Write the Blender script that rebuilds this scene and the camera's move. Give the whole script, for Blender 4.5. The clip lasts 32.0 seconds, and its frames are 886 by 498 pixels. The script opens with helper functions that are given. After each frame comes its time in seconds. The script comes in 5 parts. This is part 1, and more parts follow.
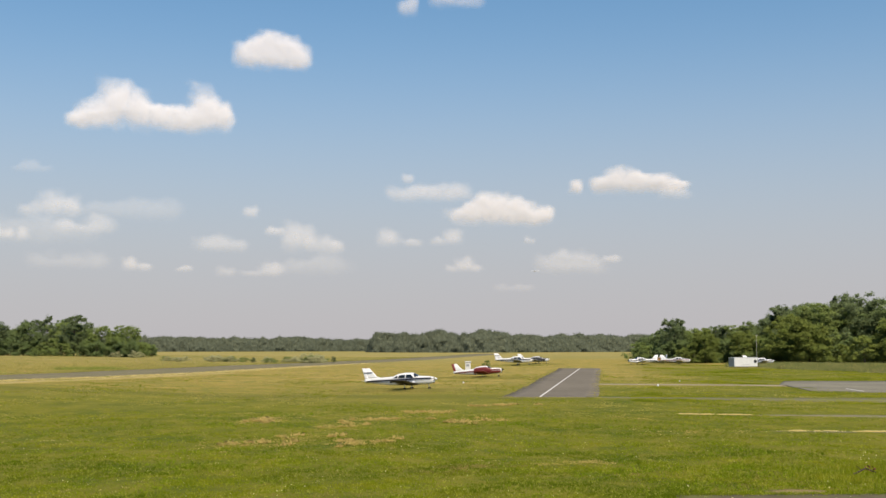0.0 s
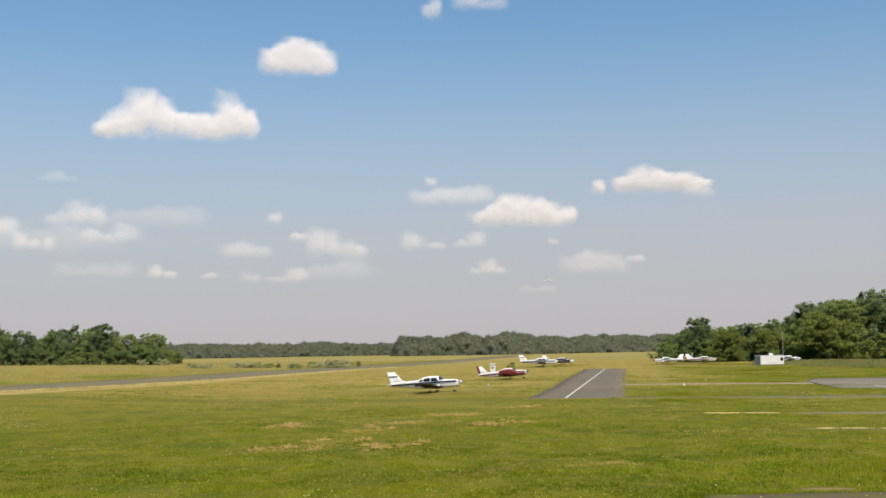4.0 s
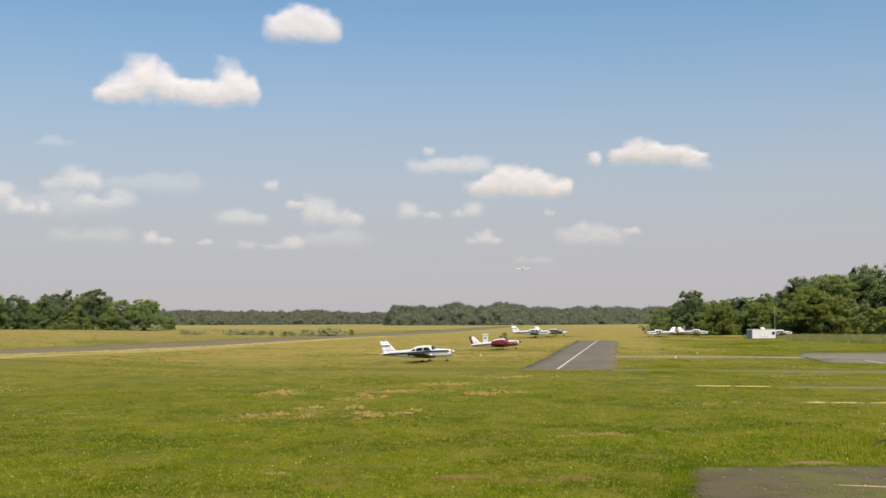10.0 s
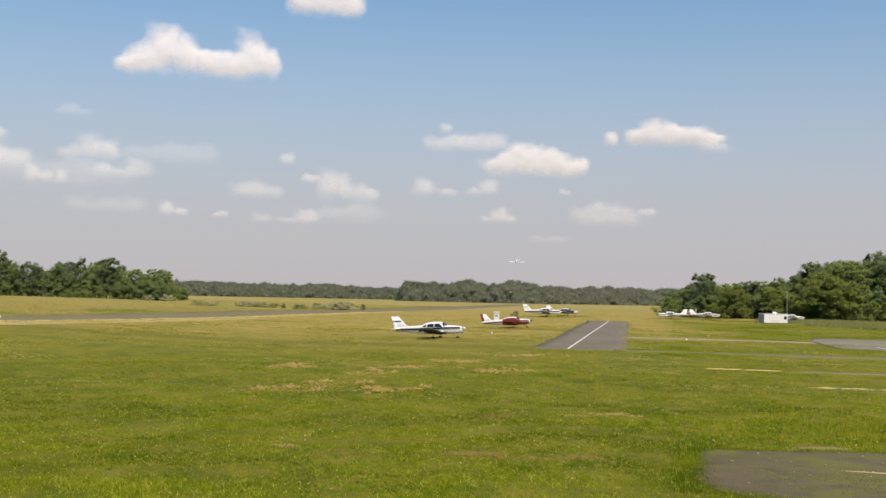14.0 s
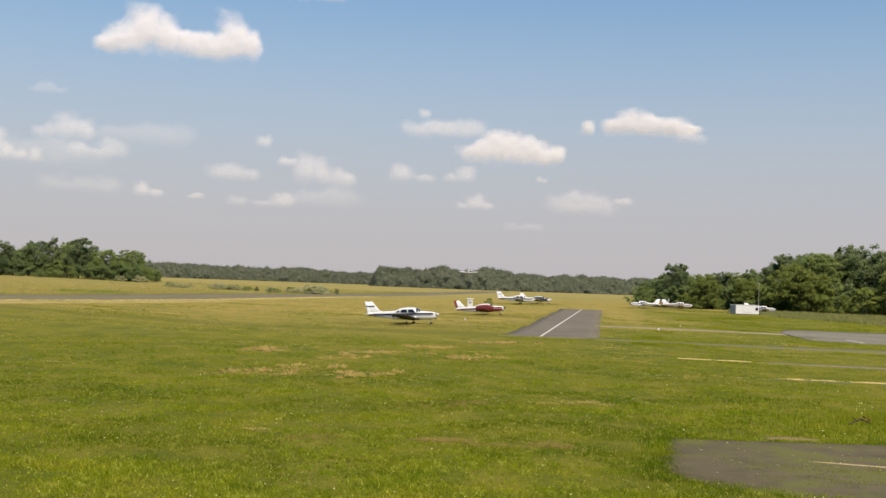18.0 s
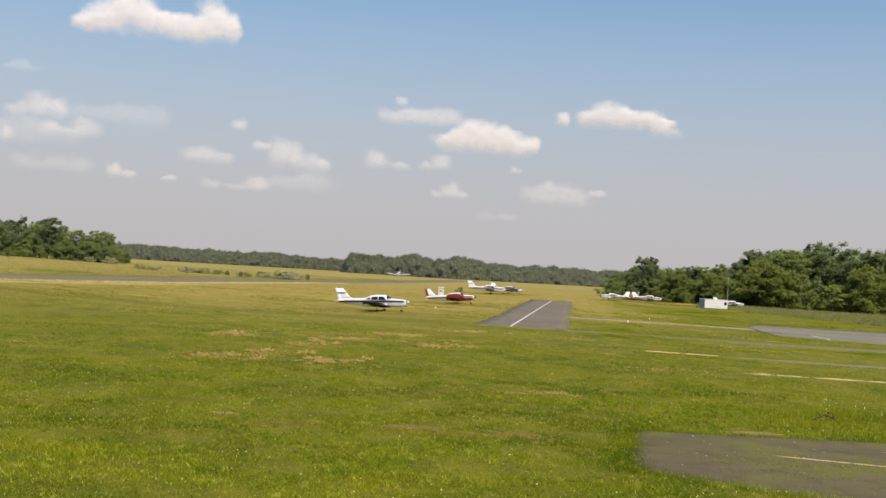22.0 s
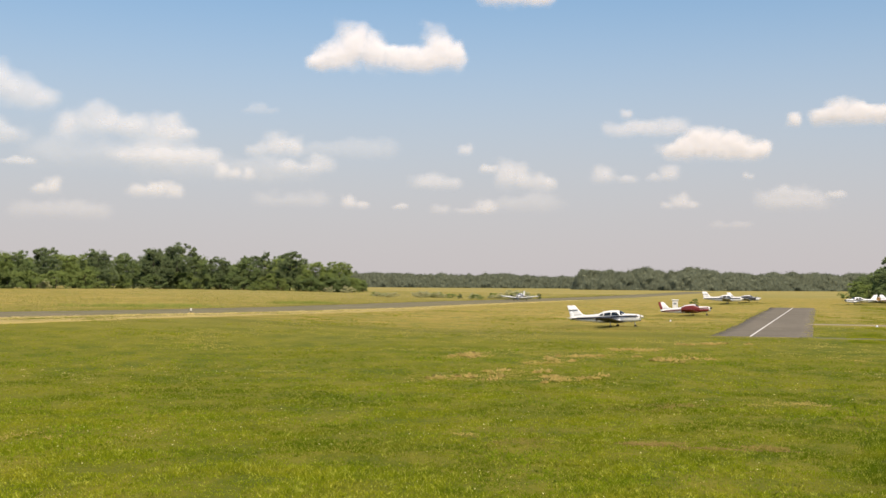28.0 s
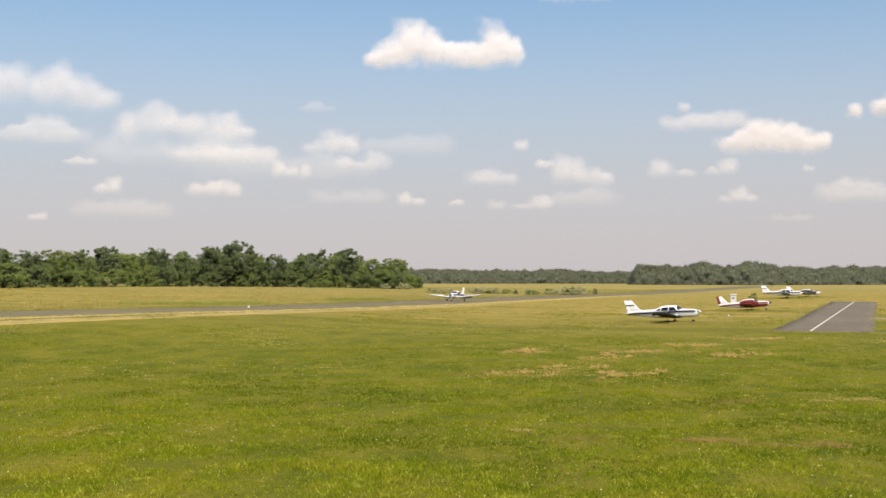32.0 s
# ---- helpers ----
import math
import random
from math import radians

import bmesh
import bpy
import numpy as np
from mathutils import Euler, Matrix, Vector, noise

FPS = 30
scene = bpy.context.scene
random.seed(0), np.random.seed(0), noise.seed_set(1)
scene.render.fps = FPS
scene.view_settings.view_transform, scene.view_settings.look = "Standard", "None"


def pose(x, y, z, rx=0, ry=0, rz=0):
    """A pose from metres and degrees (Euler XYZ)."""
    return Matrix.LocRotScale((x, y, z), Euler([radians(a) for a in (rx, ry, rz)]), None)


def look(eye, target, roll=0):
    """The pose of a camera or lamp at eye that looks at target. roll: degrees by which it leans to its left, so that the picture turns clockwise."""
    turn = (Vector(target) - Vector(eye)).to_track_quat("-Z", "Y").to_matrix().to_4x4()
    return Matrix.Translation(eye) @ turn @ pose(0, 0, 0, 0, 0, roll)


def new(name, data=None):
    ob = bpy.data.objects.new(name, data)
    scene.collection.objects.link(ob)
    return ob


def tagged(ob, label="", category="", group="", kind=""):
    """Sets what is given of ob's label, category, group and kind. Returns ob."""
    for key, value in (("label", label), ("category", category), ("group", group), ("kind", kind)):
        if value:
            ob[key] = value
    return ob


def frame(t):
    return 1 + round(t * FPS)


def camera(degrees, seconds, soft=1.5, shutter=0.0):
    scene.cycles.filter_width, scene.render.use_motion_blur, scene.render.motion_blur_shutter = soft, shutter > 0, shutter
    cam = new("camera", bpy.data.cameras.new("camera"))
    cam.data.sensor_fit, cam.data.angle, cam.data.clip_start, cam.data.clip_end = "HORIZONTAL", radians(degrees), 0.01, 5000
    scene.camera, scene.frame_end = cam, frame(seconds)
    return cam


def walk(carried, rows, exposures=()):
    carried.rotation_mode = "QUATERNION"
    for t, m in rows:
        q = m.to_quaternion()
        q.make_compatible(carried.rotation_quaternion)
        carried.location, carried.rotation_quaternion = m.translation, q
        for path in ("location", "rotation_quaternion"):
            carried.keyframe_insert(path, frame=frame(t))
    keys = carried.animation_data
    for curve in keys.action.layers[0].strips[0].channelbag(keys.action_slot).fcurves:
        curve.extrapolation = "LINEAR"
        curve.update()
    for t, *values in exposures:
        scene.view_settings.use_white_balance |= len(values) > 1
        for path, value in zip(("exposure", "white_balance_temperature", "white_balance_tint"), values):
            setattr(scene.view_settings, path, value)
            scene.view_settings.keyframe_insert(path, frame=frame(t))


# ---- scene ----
# ---- camera: one spot 4.1 m over the field, turned by hand ----
EYE = 4.1
LENS = 41.05
TURNS = [
    (0, -3.96, 4.68, 0.08), (0.5, -4.75, 5.78, -0.01), (1, -5.03, 5.22, 0.64), (1.5, -3.60, 4.54, 0.68),
    (2, -3.20, 4.45, 0.28), (2.5, -2.69, 5.03, -0.32), (4.5, -3.10, 4.77, 1.57), (5, -3.54, 4.65, 1.78),
    (5.5, -3.71, 4.19, 1.21), (6, -3.40, 4.20, 1.24), (6.5, -3.64, 4.33, 1.05), (7, -3.68, 4.36, 0.60),
    (7.5, -3.91, 4.14, 0.74), (8, -3.56, 4.20, 0.67), (8.5, -3.26, 4.21, 0.58), (9, -3.27, 4.01, 0.42),
    (9.5, -3.00, 3.47, 0.35), (10, -3.12, 3.37, 0.24), (10.5, -2.80, 3.49, 0.10), (11, -2.95, 3.62, 0.07),
    (11.5, -2.88, 3.45, -0.15), (12, -2.72, 3.35, -0.14), (12.5, -3.56, 3.05, -0.52), (13, -2.60, 2.00, -0.88),
    (13.5, -2.51, 2.12, -0.92), (14, -2.55, 2.24, -1.12), (14.5, -2.89, 2.32, -1.03), (16.5, -2.66, 2.01, -1.56),
    (17, -3.14, 2.09, -1.83), (17.5, -3.86, 1.61, -2.17), (18, -3.81, 1.60, -2.07), (18.5, -3.09, 1.68, -2.21),
    (19, -3.62, 1.72, -2.27), (19.5, -4.38, 1.68, -2.38), (20, -3.78, 1.57, -2.39), (20.5, -3.70, 1.63, -2.52),
    (21, -4.07, 1.60, -2.60), (21.5, -4.42, 1.18, -2.83), (22, -5.20, 1.10, -3.33), (22.5, -4.65, 1.31, -3.42),
    (23, -3.48, 1.43, -2.81), (23.5, -2.03, 1.87, -2.00), (24, 0.09, 1.82, -1.45), (24.5, 1.88, 1.74, -1.29),
    (25, 2.98, 1.79, -0.88), (25.5, 3.78, 1.97, -0.75), (26, 4.43, 1.90, -0.93), (26.5, 4.72, 1.85, -0.68),
    (28.5, 6.59, 1.57, -0.59), (29, 7.12, 1.74, -0.88), (29.5, 6.92, 1.68, -0.69), (30, 7.32, 1.42, -0.48),
    (30.5, 7.42, 1.68, -0.46), (31, 7.94, 1.66, -0.38), (31.5, 8.33, 1.51, -0.25), (32, 8.62, 1.42, 0.03),
]
cam = camera(LENS, 32.0, soft=1.5)
walk(cam, [(t, pose(0, 0, EYE, 90 + pitch, roll, yaw)) for t, yaw, pitch, roll in TURNS],
     [(0, 0.46, 6600, 13), (22, 0.46, 6700, 15), (26, 0.56, 6800, 15), (32, 0.62, 6850, 16)])

# ---- world, sun, exposure ----
SUN_EL, SUN_AZ = 58.0, 150.0     # degrees; azimuth clockwise from straight ahead (+y)
world = bpy.data.worlds.new("sky")
scene.world = world
world.use_nodes = True
wn, wl = world.node_tree.nodes, world.node_tree.links
sky = wn.new("ShaderNodeTexSky")
sky.sky_type = "NISHITA"
sky.sun_disc = False
sky.sun_elevation = radians(SUN_EL)
sky.sun_rotation = radians(SUN_AZ)
sky.altitude = 50
sky.air_density, sky.dust_density, sky.ozone_density = 1.1, 0.4, 1.6
wn["Background"].inputs["Strength"].default_value = 0.084
tinted = wn.new("ShaderNodeMix")                          # deep blue overhead
tinted.data_type, tinted.blend_type = "RGBA", "MULTIPLY"
tinted.inputs[0].default_value = 1.0
tinted.inputs[7].default_value = (0.715, 0.98, 1.065, 1)
wl.new(sky.outputs["Color"], tinted.inputs[6])
where = wn.new("ShaderNodeTexCoord")
parted = wn.new("ShaderNodeSeparateXYZ")
low = wn.new("ShaderNodeMapRange")                        # summer haze, all round the horizon
low.interpolation_type = "SMOOTHERSTEP"
for key, v in (("From Min", -0.02), ("From Max", 0.34), ("To Min", 0.92), ("To Max", 0.0)):
    low.inputs[key].default_value = v
wl.new(where.outputs["Generated"], parted.inputs[0])
wl.new(parted.outputs["Z"], low.inputs["Value"])
hazed = wn.new("ShaderNodeMix")
hazed.data_type = "RGBA"
hazed.inputs[7].default_value = (4.24, 4.05, 4.30, 1)
wl.new(low.outputs[0], hazed.inputs[0])
wl.new(tinted.outputs[2], hazed.inputs[6])
wl.new(hazed.outputs[2], wn["Background"].inputs["Color"])
sun = new("sun", bpy.data.lights.new("sun", "SUN"))
sun.data.energy, sun.data.angle, sun.data.color = 3.6, radians(0.55), (1.0, 0.90, 0.74)
sa = radians(SUN_AZ)
sun_at = Vector((math.sin(sa) * math.cos(radians(SUN_EL)), math.cos(sa) * math.cos(radians(SUN_EL)), math.sin(radians(SUN_EL))))
sun.matrix_world = look(sun_at * 100, (0, 0, 0))


# ---- materials ----
def mat(name, rough=0.6, metal=0.0, spec=0.5):
    m = bpy.data.materials.new(name)
    m.use_nodes = True
    b = m.node_tree.nodes["Principled BSDF"]
    b.inputs["Roughness"].default_value, b.inputs["Metallic"].default_value = rough, metal
    b.inputs["Specular IOR Level"].default_value = spec
    return m, m.node_tree.nodes, m.node_tree.links, b


def noise_node(nodes, links, scale, detail=4.0, rough=0.55, stretch=None, turn=0.0, offset=0.0):
    tc = nodes.new("ShaderNodeTexCoord")
    mp = nodes.new("ShaderNodeMapping")
    mp.inputs["Rotation"].default_value = (0, 0, radians(turn))
    mp.inputs["Location"].default_value = (offset, offset * 0.7, 0)
    if stretch:
        mp.inputs["Scale"].default_value = stretch
    n = nodes.new("ShaderNodeTexNoise")
    n.inputs["Scale"].default_value, n.inputs["Detail"].default_value, n.inputs["Roughness"].default_value = scale, detail, rough
    links.new(tc.outputs["Object"], mp.inputs["Vector"])
    links.new(mp.outputs["Vector"], n.inputs["Vector"])
    return n.outputs["Fac"]


def span(nodes, links, value, lo, hi, a=0.0, b=1.0):
    r = nodes.new("ShaderNodeMapRange")
    r.interpolation_type = "SMOOTHSTEP"
    for key, v in (("From Min", lo), ("From Max", hi), ("To Min", a), ("To Max", b)):
        r.inputs[key].default_value = v
    links.new(value, r.inputs["Value"])
    return r.outputs["Result"]


def mixed(nodes, links, fac, a, b):
    x = nodes.new("ShaderNodeMix")
    x.data_type = "RGBA"
    for v, key in ((fac, 0), (a, 6), (b, 7)):
        if isinstance(v, tuple):
            x.inputs[key].default_value = (*v, 1)
        elif isinstance(v, float):
            x.inputs[key].default_value = v
        else:
            links.new(v, x.inputs[key])
    return x.outputs[2]


def maths(nodes, links, op, a, b):
    x = nodes.new("ShaderNodeMath")
    x.operation = op
    for v, i in ((a, 0), (b, 1)):
        if isinstance(v, (int, float)):
            x.inputs[i].default_value = v
        else:
            links.new(v, x.inputs[i])
    return x.outputs[0]


def bumped(nodes, links, b, height, strength, distance=0.05):
    n = nodes.new("ShaderNodeBump")
    n.inputs["Strength"].default_value, n.inputs["Distance"].default_value = strength, distance
    links.new(height, n.inputs["Height"])
    links.new(n.outputs["Normal"], b.inputs["Normal"])


def plain(name, colour, rough=0.5, metal=0.0, wear=0.12, scale=3.0, spec=0.5):
    """A paint, metal or rubber with faint dirt at two scales."""
    m, n, l, b = mat(name, rough, metal, spec)
    f1 = span(n, l, noise_node(n, l, scale, 5), 0.35, 0.75)
    f2 = span(n, l, noise_node(n, l, scale * 9, 3), 0.4, 0.8)
    dark = tuple(c * (1 - 2.2 * wear) for c in colour)
    c = mixed(n, l, f1, colour, tuple(c * (1 - wear) for c in colour))
    l.new(mixed(n, l, maths(n, l, "MULTIPLY", f2, 0.5), c, dark), b.inputs["Base Color"])
    l.new(span(n, l, noise_node(n, l, scale * 4, 3), 0.3, 0.7, rough * 0.85, min(1.0, rough * 1.2)), b.inputs["Roughness"])
    return m


def turf_material():
    m, n, l, b = mat("turf", 0.9, 0.0, 0.15)
    tc = n.new("ShaderNodeTexCoord")
    sep = n.new("ShaderNodeSeparateXYZ")
    l.new(tc.outputs["Object"], sep.inputs["Vector"])
    wob = noise_node(n, l, 0.035, 5)
    y = maths(n, l, "ADD", sep.outputs["Y"], maths(n, l, "MULTIPLY", maths(n, l, "SUBTRACT", wob, 0.5), 70.0))
    y = maths(n, l, "SUBTRACT", y, span(n, l, sep.outputs["X"], 17.0, 22.0, 0.0, 26.0))   # greener beside the old tracks
    y = maths(n, l, "SUBTRACT", y, span(n, l, sep.outputs["X"], 34.0, 58.0, 0.0, 95.0))
    far = span(n, l, y, 70.0, 140.0)                       # the mown lawn gives way to dry meadow
    farther = span(n, l, y, 190.0, 420.0)
    big = noise_node(n, l, 0.085, 7, 0.66)
    mid = noise_node(n, l, 0.45, 6, 0.68, (1.2, 0.6, 1.0), 18)
    fine = noise_node(n, l, 5.0, 6, 0.75, (1.3, 0.6, 1.0))
    swath = noise_node(n, l, 0.32, 5, 0.65, (0.22, 1.0, 1.0), -24)
    lush = mixed(n, l, span(n, l, big, 0.35, 0.65), (0.086, 0.108, 0.004), (0.156, 0.154, 0.007))
    lush = mixed(n, l, span(n, l, mid, 0.38, 0.68), lush, (0.210, 0.186, 0.017))
    lush = mixed(n, l, span(n, l, fine, 0.45, 0.75, 0.0, 0.55), lush, (0.082, 0.114, 0.008))
    hay = maths(n, l, "MULTIPLY", span(n, l, swath, 0.60, 0.76), span(n, l, y, 30.0, 60.0))
    lush = mixed(n, l, maths(n, l, "MULTIPLY", hay, 0.45), lush, (0.33, 0.25, 0.075))
    dry = mixed(n, l, span(n, l, swath, 0.36, 0.64), (0.238, 0.192, 0.034), (0.410, 0.285, 0.074))
    dry = mixed(n, l, span(n, l, mid, 0.42, 0.66), dry, (0.185, 0.178, 0.032))
    streak = noise_node(n, l, 0.22, 9, 0.74, (0.55, 1.0, 1.0), 12)
    dry = mixed(n, l, span(n, l, streak, 0.52, 0.68, 0.0, 0.75), dry, (0.43, 0.290, 0.080))
    dry = mixed(n, l, span(n, l, streak, 0.46, 0.33, 0.0, 0.6), dry, (0.150, 0.155, 0.025))
    gold = mixed(n, l, span(n, l, mid, 0.4, 0.7), (0.345, 0.265, 0.085), (0.245, 0.215, 0.060))
    gold = mixed(n, l, span(n, l, noise_node(n, l, 0.016, 5, 0.6, (0.5, 1.6, 1.0), 10), 0.48, 0.60, 0.0, 0.7), gold, (0.185, 0.190, 0.050))
    c = mixed(n, l, far, lush, dry)
    c = mixed(n, l, maths(n, l, "MULTIPLY", farther, 0.8), c, gold)
    # an overgrown strip across the field, in line with the old track
    off = maths(n, l, "ADD", sep.outputs["Y"], maths(n, l, "MULTIPLY", sep.outputs["X"], 0.2))
    off = maths(n, l, "ADD", off, maths(n, l, "MULTIPLY", maths(n, l, "SUBTRACT", wob, 0.5), 12.0))
    off = maths(n, l, "ABSOLUTE", maths(n, l, "SUBTRACT", off, 97.0), 0)
    strip = maths(n, l, "MULTIPLY", span(n, l, off, 1.0, 4.5, 0.6, 0.0), span(n, l, sep.outputs["X"], 12.0, 15.0, 1.0, 0.0))
    c = mixed(n, l, strip, c, (0.120, 0.122, 0.014))
    l.new(c, b.inputs["Base Color"])
    bumped(n, l, b, maths(n, l, "ADD", fine, maths(n, l, "MULTIPLY", mid, 1.5)), 0.9, 0.12)
    return m


def blades_material(name, cols, rough=0.7, through_light=0.35, upward=0.0):
    """Leaves, grass or straw: colour varies from piece to piece and from thing to thing."""
    m, n, l, b = mat(name, rough, 0.0, 0.06)
    geo, info = n.new("ShaderNodeNewGeometry"), n.new("ShaderNodeObjectInfo")
    c = mixed(n, l, geo.outputs["Random Per Island"], cols[0], cols[1])
    c = mixed(n, l, maths(n, l, "MULTIPLY", info.outputs["Random"], 0.55), c, cols[2])
    c = mixed(n, l, span(n, l, noise_node(n, l, 0.35, 4), 0.42, 0.68, 0.0, 0.6), c, cols[3])
    if len(cols) > 4:                                     # lusher, darker ground in broad patches
        c = mixed(n, l, span(n, l, noise_node(n, l, 0.11, 6, 0.66), 0.56, 0.40, 0.0, 0.75), c, cols[4])
    if len(cols) > 5:                                     # sunlit glints put into the colour, and dry tips, tuft by tuft
        c = mixed(n, l, span(n, l, noise_node(n, l, 1.7, 5, 0.7, (1.4, 0.6, 1.0)), 0.54, 0.70, 0.0, 0.7), c, cols[5])
        c = mixed(n, l, span(n, l, noise_node(n, l, 0.9, 5, 0.7, (1.3, 0.6, 1.0), 30, 4.0), 0.46, 0.32, 0.0, 0.7), c, cols[4])
        c = mixed(n, l, span(n, l, geo.outputs["Random Per Island"], 0.84, 0.97, 0.0, 0.85), c, cols[5])
    l.new(c, b.inputs["Base Color"])
    if upward:                                            # blades so fine that they shade like the turf they stand on
        both = n.new("ShaderNodeAddShader")
        for k, (kind, way) in enumerate((("ShaderNodeBsdfDiffuse", 1), ("ShaderNodeBsdfTranslucent", -1))):
            sh, up, turned = n.new(kind), n.new("ShaderNodeMix"), n.new("ShaderNodeVectorMath")
            turned.operation = "SCALE"
            turned.inputs["Scale"].default_value = way
            l.new(geo.outputs["Normal"], turned.inputs[0])
            up.data_type = "VECTOR"
            up.inputs[0].default_value = upward
            up.inputs[5].default_value = (0, 0, way)
            l.new(turned.outputs[0], up.inputs[4])
            l.new(up.outputs[1], sh.inputs["Normal"])
            l.new(c, sh.inputs["Color"])
            l.new(sh.outputs[0], both.inputs[k])
        l.new(both.outputs[0], n["Material Output"].inputs["Surface"])
        return m
    tr = n.new("ShaderNodeBsdfTranslucent")
    l.new(c, tr.inputs["Color"])
    mx = n.new("ShaderNodeMixShader")
    mx.inputs[0].default_value = through_light
    l.new(b.outputs[0], mx.inputs[1])
    l.new(tr.outputs[0], mx.inputs[2])
    l.new(mx.outputs[0], n["Material Output"].inputs["Surface"])
    return m


def asphalt_material(name, base, pale, crack=True, weedy=0.0):
    m, n, l, b = mat(name, 0.92, 0.0, 0.1)
    big = noise_node(n, l, 0.12, 5, 0.6)
    mid = noise_node(n, l, 1.1, 6, 0.7)
    grain = noise_node(n, l, 40.0, 3, 0.8)
    c = mixed(n, l, span(n, l, big, 0.35, 0.68), base, pale)
    c = mixed(n, l, span(n, l, mid, 0.45, 0.72, 0.0, 0.55), c, tuple(v * 0.6 for v in base))
    c = mixed(n, l, span(n, l, grain, 0.5, 0.75, 0.0, 0.5), c, tuple(v * 1.5 for v in pale))
    if crack:
        v = n.new("ShaderNodeTexVoronoi")
        v.feature = "DISTANCE_TO_EDGE"
        v.inputs["Scale"].default_value = 0.42
        tc = n.new("ShaderNodeTexCoord")
        w = n.new("ShaderNodeVectorMath")
        w.operation = "ADD"
        wob = n.new("ShaderNodeTexNoise")
        wob.inputs["Scale"].default_value = 1.3
        l.new(tc.outputs["Object"], wob.inputs["Vector"])
        l.new(tc.outputs["Object"], w.inputs[0])
        l.new(wob.outputs["Color"], w.inputs[1])
        l.new(w.outputs[0], v.inputs["Vector"])
        c = mixed(n, l, span(n, l, v.outputs["Distance"], 0.001, 0.010, 0.22, 0.0), c, (0.04, 0.042, 0.022))
    if weedy:                                             # thin turf and moss creeping over it
        moss = span(n, l, noise_node(n, l, 0.5, 8, 0.72, (0.7, 1.0, 1.0), 4, 3.0), weedy, weedy + 0.12, 0.0, 0.75)
        c = mixed(n, l, moss, c, (0.125, 0.130, 0.030))
    l.new(c, b.inputs["Base Color"])
    bumped(n, l, b, grain, 0.5, 0.01)
    return m


def worn_paint(name, colour, cover):
    """Road paint, rubbed through in places to bare asphalt."""
    m, n, l, b = mat(name, 0.75)
    hole = span(n, l, noise_node(n, l, 6.0, 6, 0.7), cover - 0.08, cover + 0.08)
    l.new(mixed(n, l, hole, colour, (0.13, 0.122, 0.112)), b.inputs["Base Color"])
    return m


def cloud_material(name, soft, whole):
    """Vapour: its thickness comes from the body's own density, broken up by noise."""
    m = bpy.data.materials.new(name)
    m.use_nodes = True
    n, l = m.node_tree.nodes, m.node_tree.links
    n.remove(n["Principled BSDF"])
    at = n.new("ShaderNodeAttribute")
    at.attribute_name = "vapour"
    a1 = noise_node(n, l, 0.011, 4, 0.52)
    a2 = noise_node(n, l, 0.04, 3, 0.5)
    d = maths(n, l, "ADD", at.outputs["Fac"], maths(n, l, "MULTIPLY", maths(n, l, "SUBTRACT", a1, 0.5), 0.95))
    d = maths(n, l, "ADD", d, maths(n, l, "MULTIPLY", maths(n, l, "SUBTRACT", a2, 0.5), 0.22))
    edge = maths(n, l, "MULTIPLY", span(n, l, d, 0.12, 0.12 + soft), span(n, l, at.outputs["Fac"], 0.0, 0.3))
    alpha = maths(n, l, "MULTIPLY", edge, whole)
    lit, thru, mx, clear, out = (n.new("ShaderNodeBsdfDiffuse"), n.new("ShaderNodeBsdfTranslucent"), n.new("ShaderNodeMixShader"),
                                 n.new("ShaderNodeBsdfTransparent"), n.new("ShaderNodeMixShader"))
    lit.inputs["Color"].default_value = (0.93, 0.885, 0.865, 1)
    thru.inputs["Color"].default_value = (0.95, 0.90, 0.88, 1)
    geo, up = n.new("ShaderNodeNewGeometry"), n.new("ShaderNodeMix")   # light scattered within rounds the shading off
    up.data_type = "VECTOR"
    up.inputs[0].default_value = 0.12
    up.inputs[5].default_value = (0, 0, 1)
    l.new(geo.outputs["Normal"], up.inputs[4])
    l.new(up.outputs[1], lit.inputs["Normal"])
    mx.inputs[0].default_value = 0.25
    l.new(lit.outputs[0], mx.inputs[1])
    l.new(thru.outputs[0], mx.inputs[2])
    l.new(alpha, out.inputs[0])
    l.new(clear.outputs[0], out.inputs[1])
    l.new(mx.outputs[0], out.inputs[2])
    l.new(out.outputs[0], n["Material Output"].inputs["Surface"])
    return m


def glass_material():
    m, n, l, b = mat("window_glass", 0.06, 0.0, 0.5)
    b.inputs["Base Color"].default_value = (0.012, 0.016, 0.02, 1)
    b.inputs["Coat Weight"].default_value = 0.1
    return m


TURF = turf_material()
GRASS = blades_material("grass_blades", ((0.064, 0.100, 0.003), (0.166, 0.182, 0.008), (0.102, 0.122, 0.004), (0.168, 0.154, 0.013), (0.036, 0.062, 0.003), (0.275, 0.280, 0.046)), 0.85, 0.15, 0.6)
FIELD_GRASS = blades_material("field_grass", ((0.095, 0.125, 0.006), (0.220, 0.220, 0.018), (0.145, 0.158, 0.010), (0.230, 0.200, 0.028), (0.084, 0.112, 0.008)), 0.85, 0.15, 0.7)
# lush tufts, their green deepened to stand for shade between the blades
TUFT = blades_material("lush_shaded_tufts", ((0.036, 0.068, 0.003), (0.098, 0.130, 0.006), (0.056, 0.088, 0.004), (0.090, 0.108, 0.007)), 0.85, 0.15, 0.5)
MEADOW = blades_material("meadow_grass", ((0.25, 0.225, 0.055), (0.33, 0.27, 0.078), (0.24, 0.22, 0.055), (0.18, 0.185, 0.042)), 0.85, 0.12, 0.8)
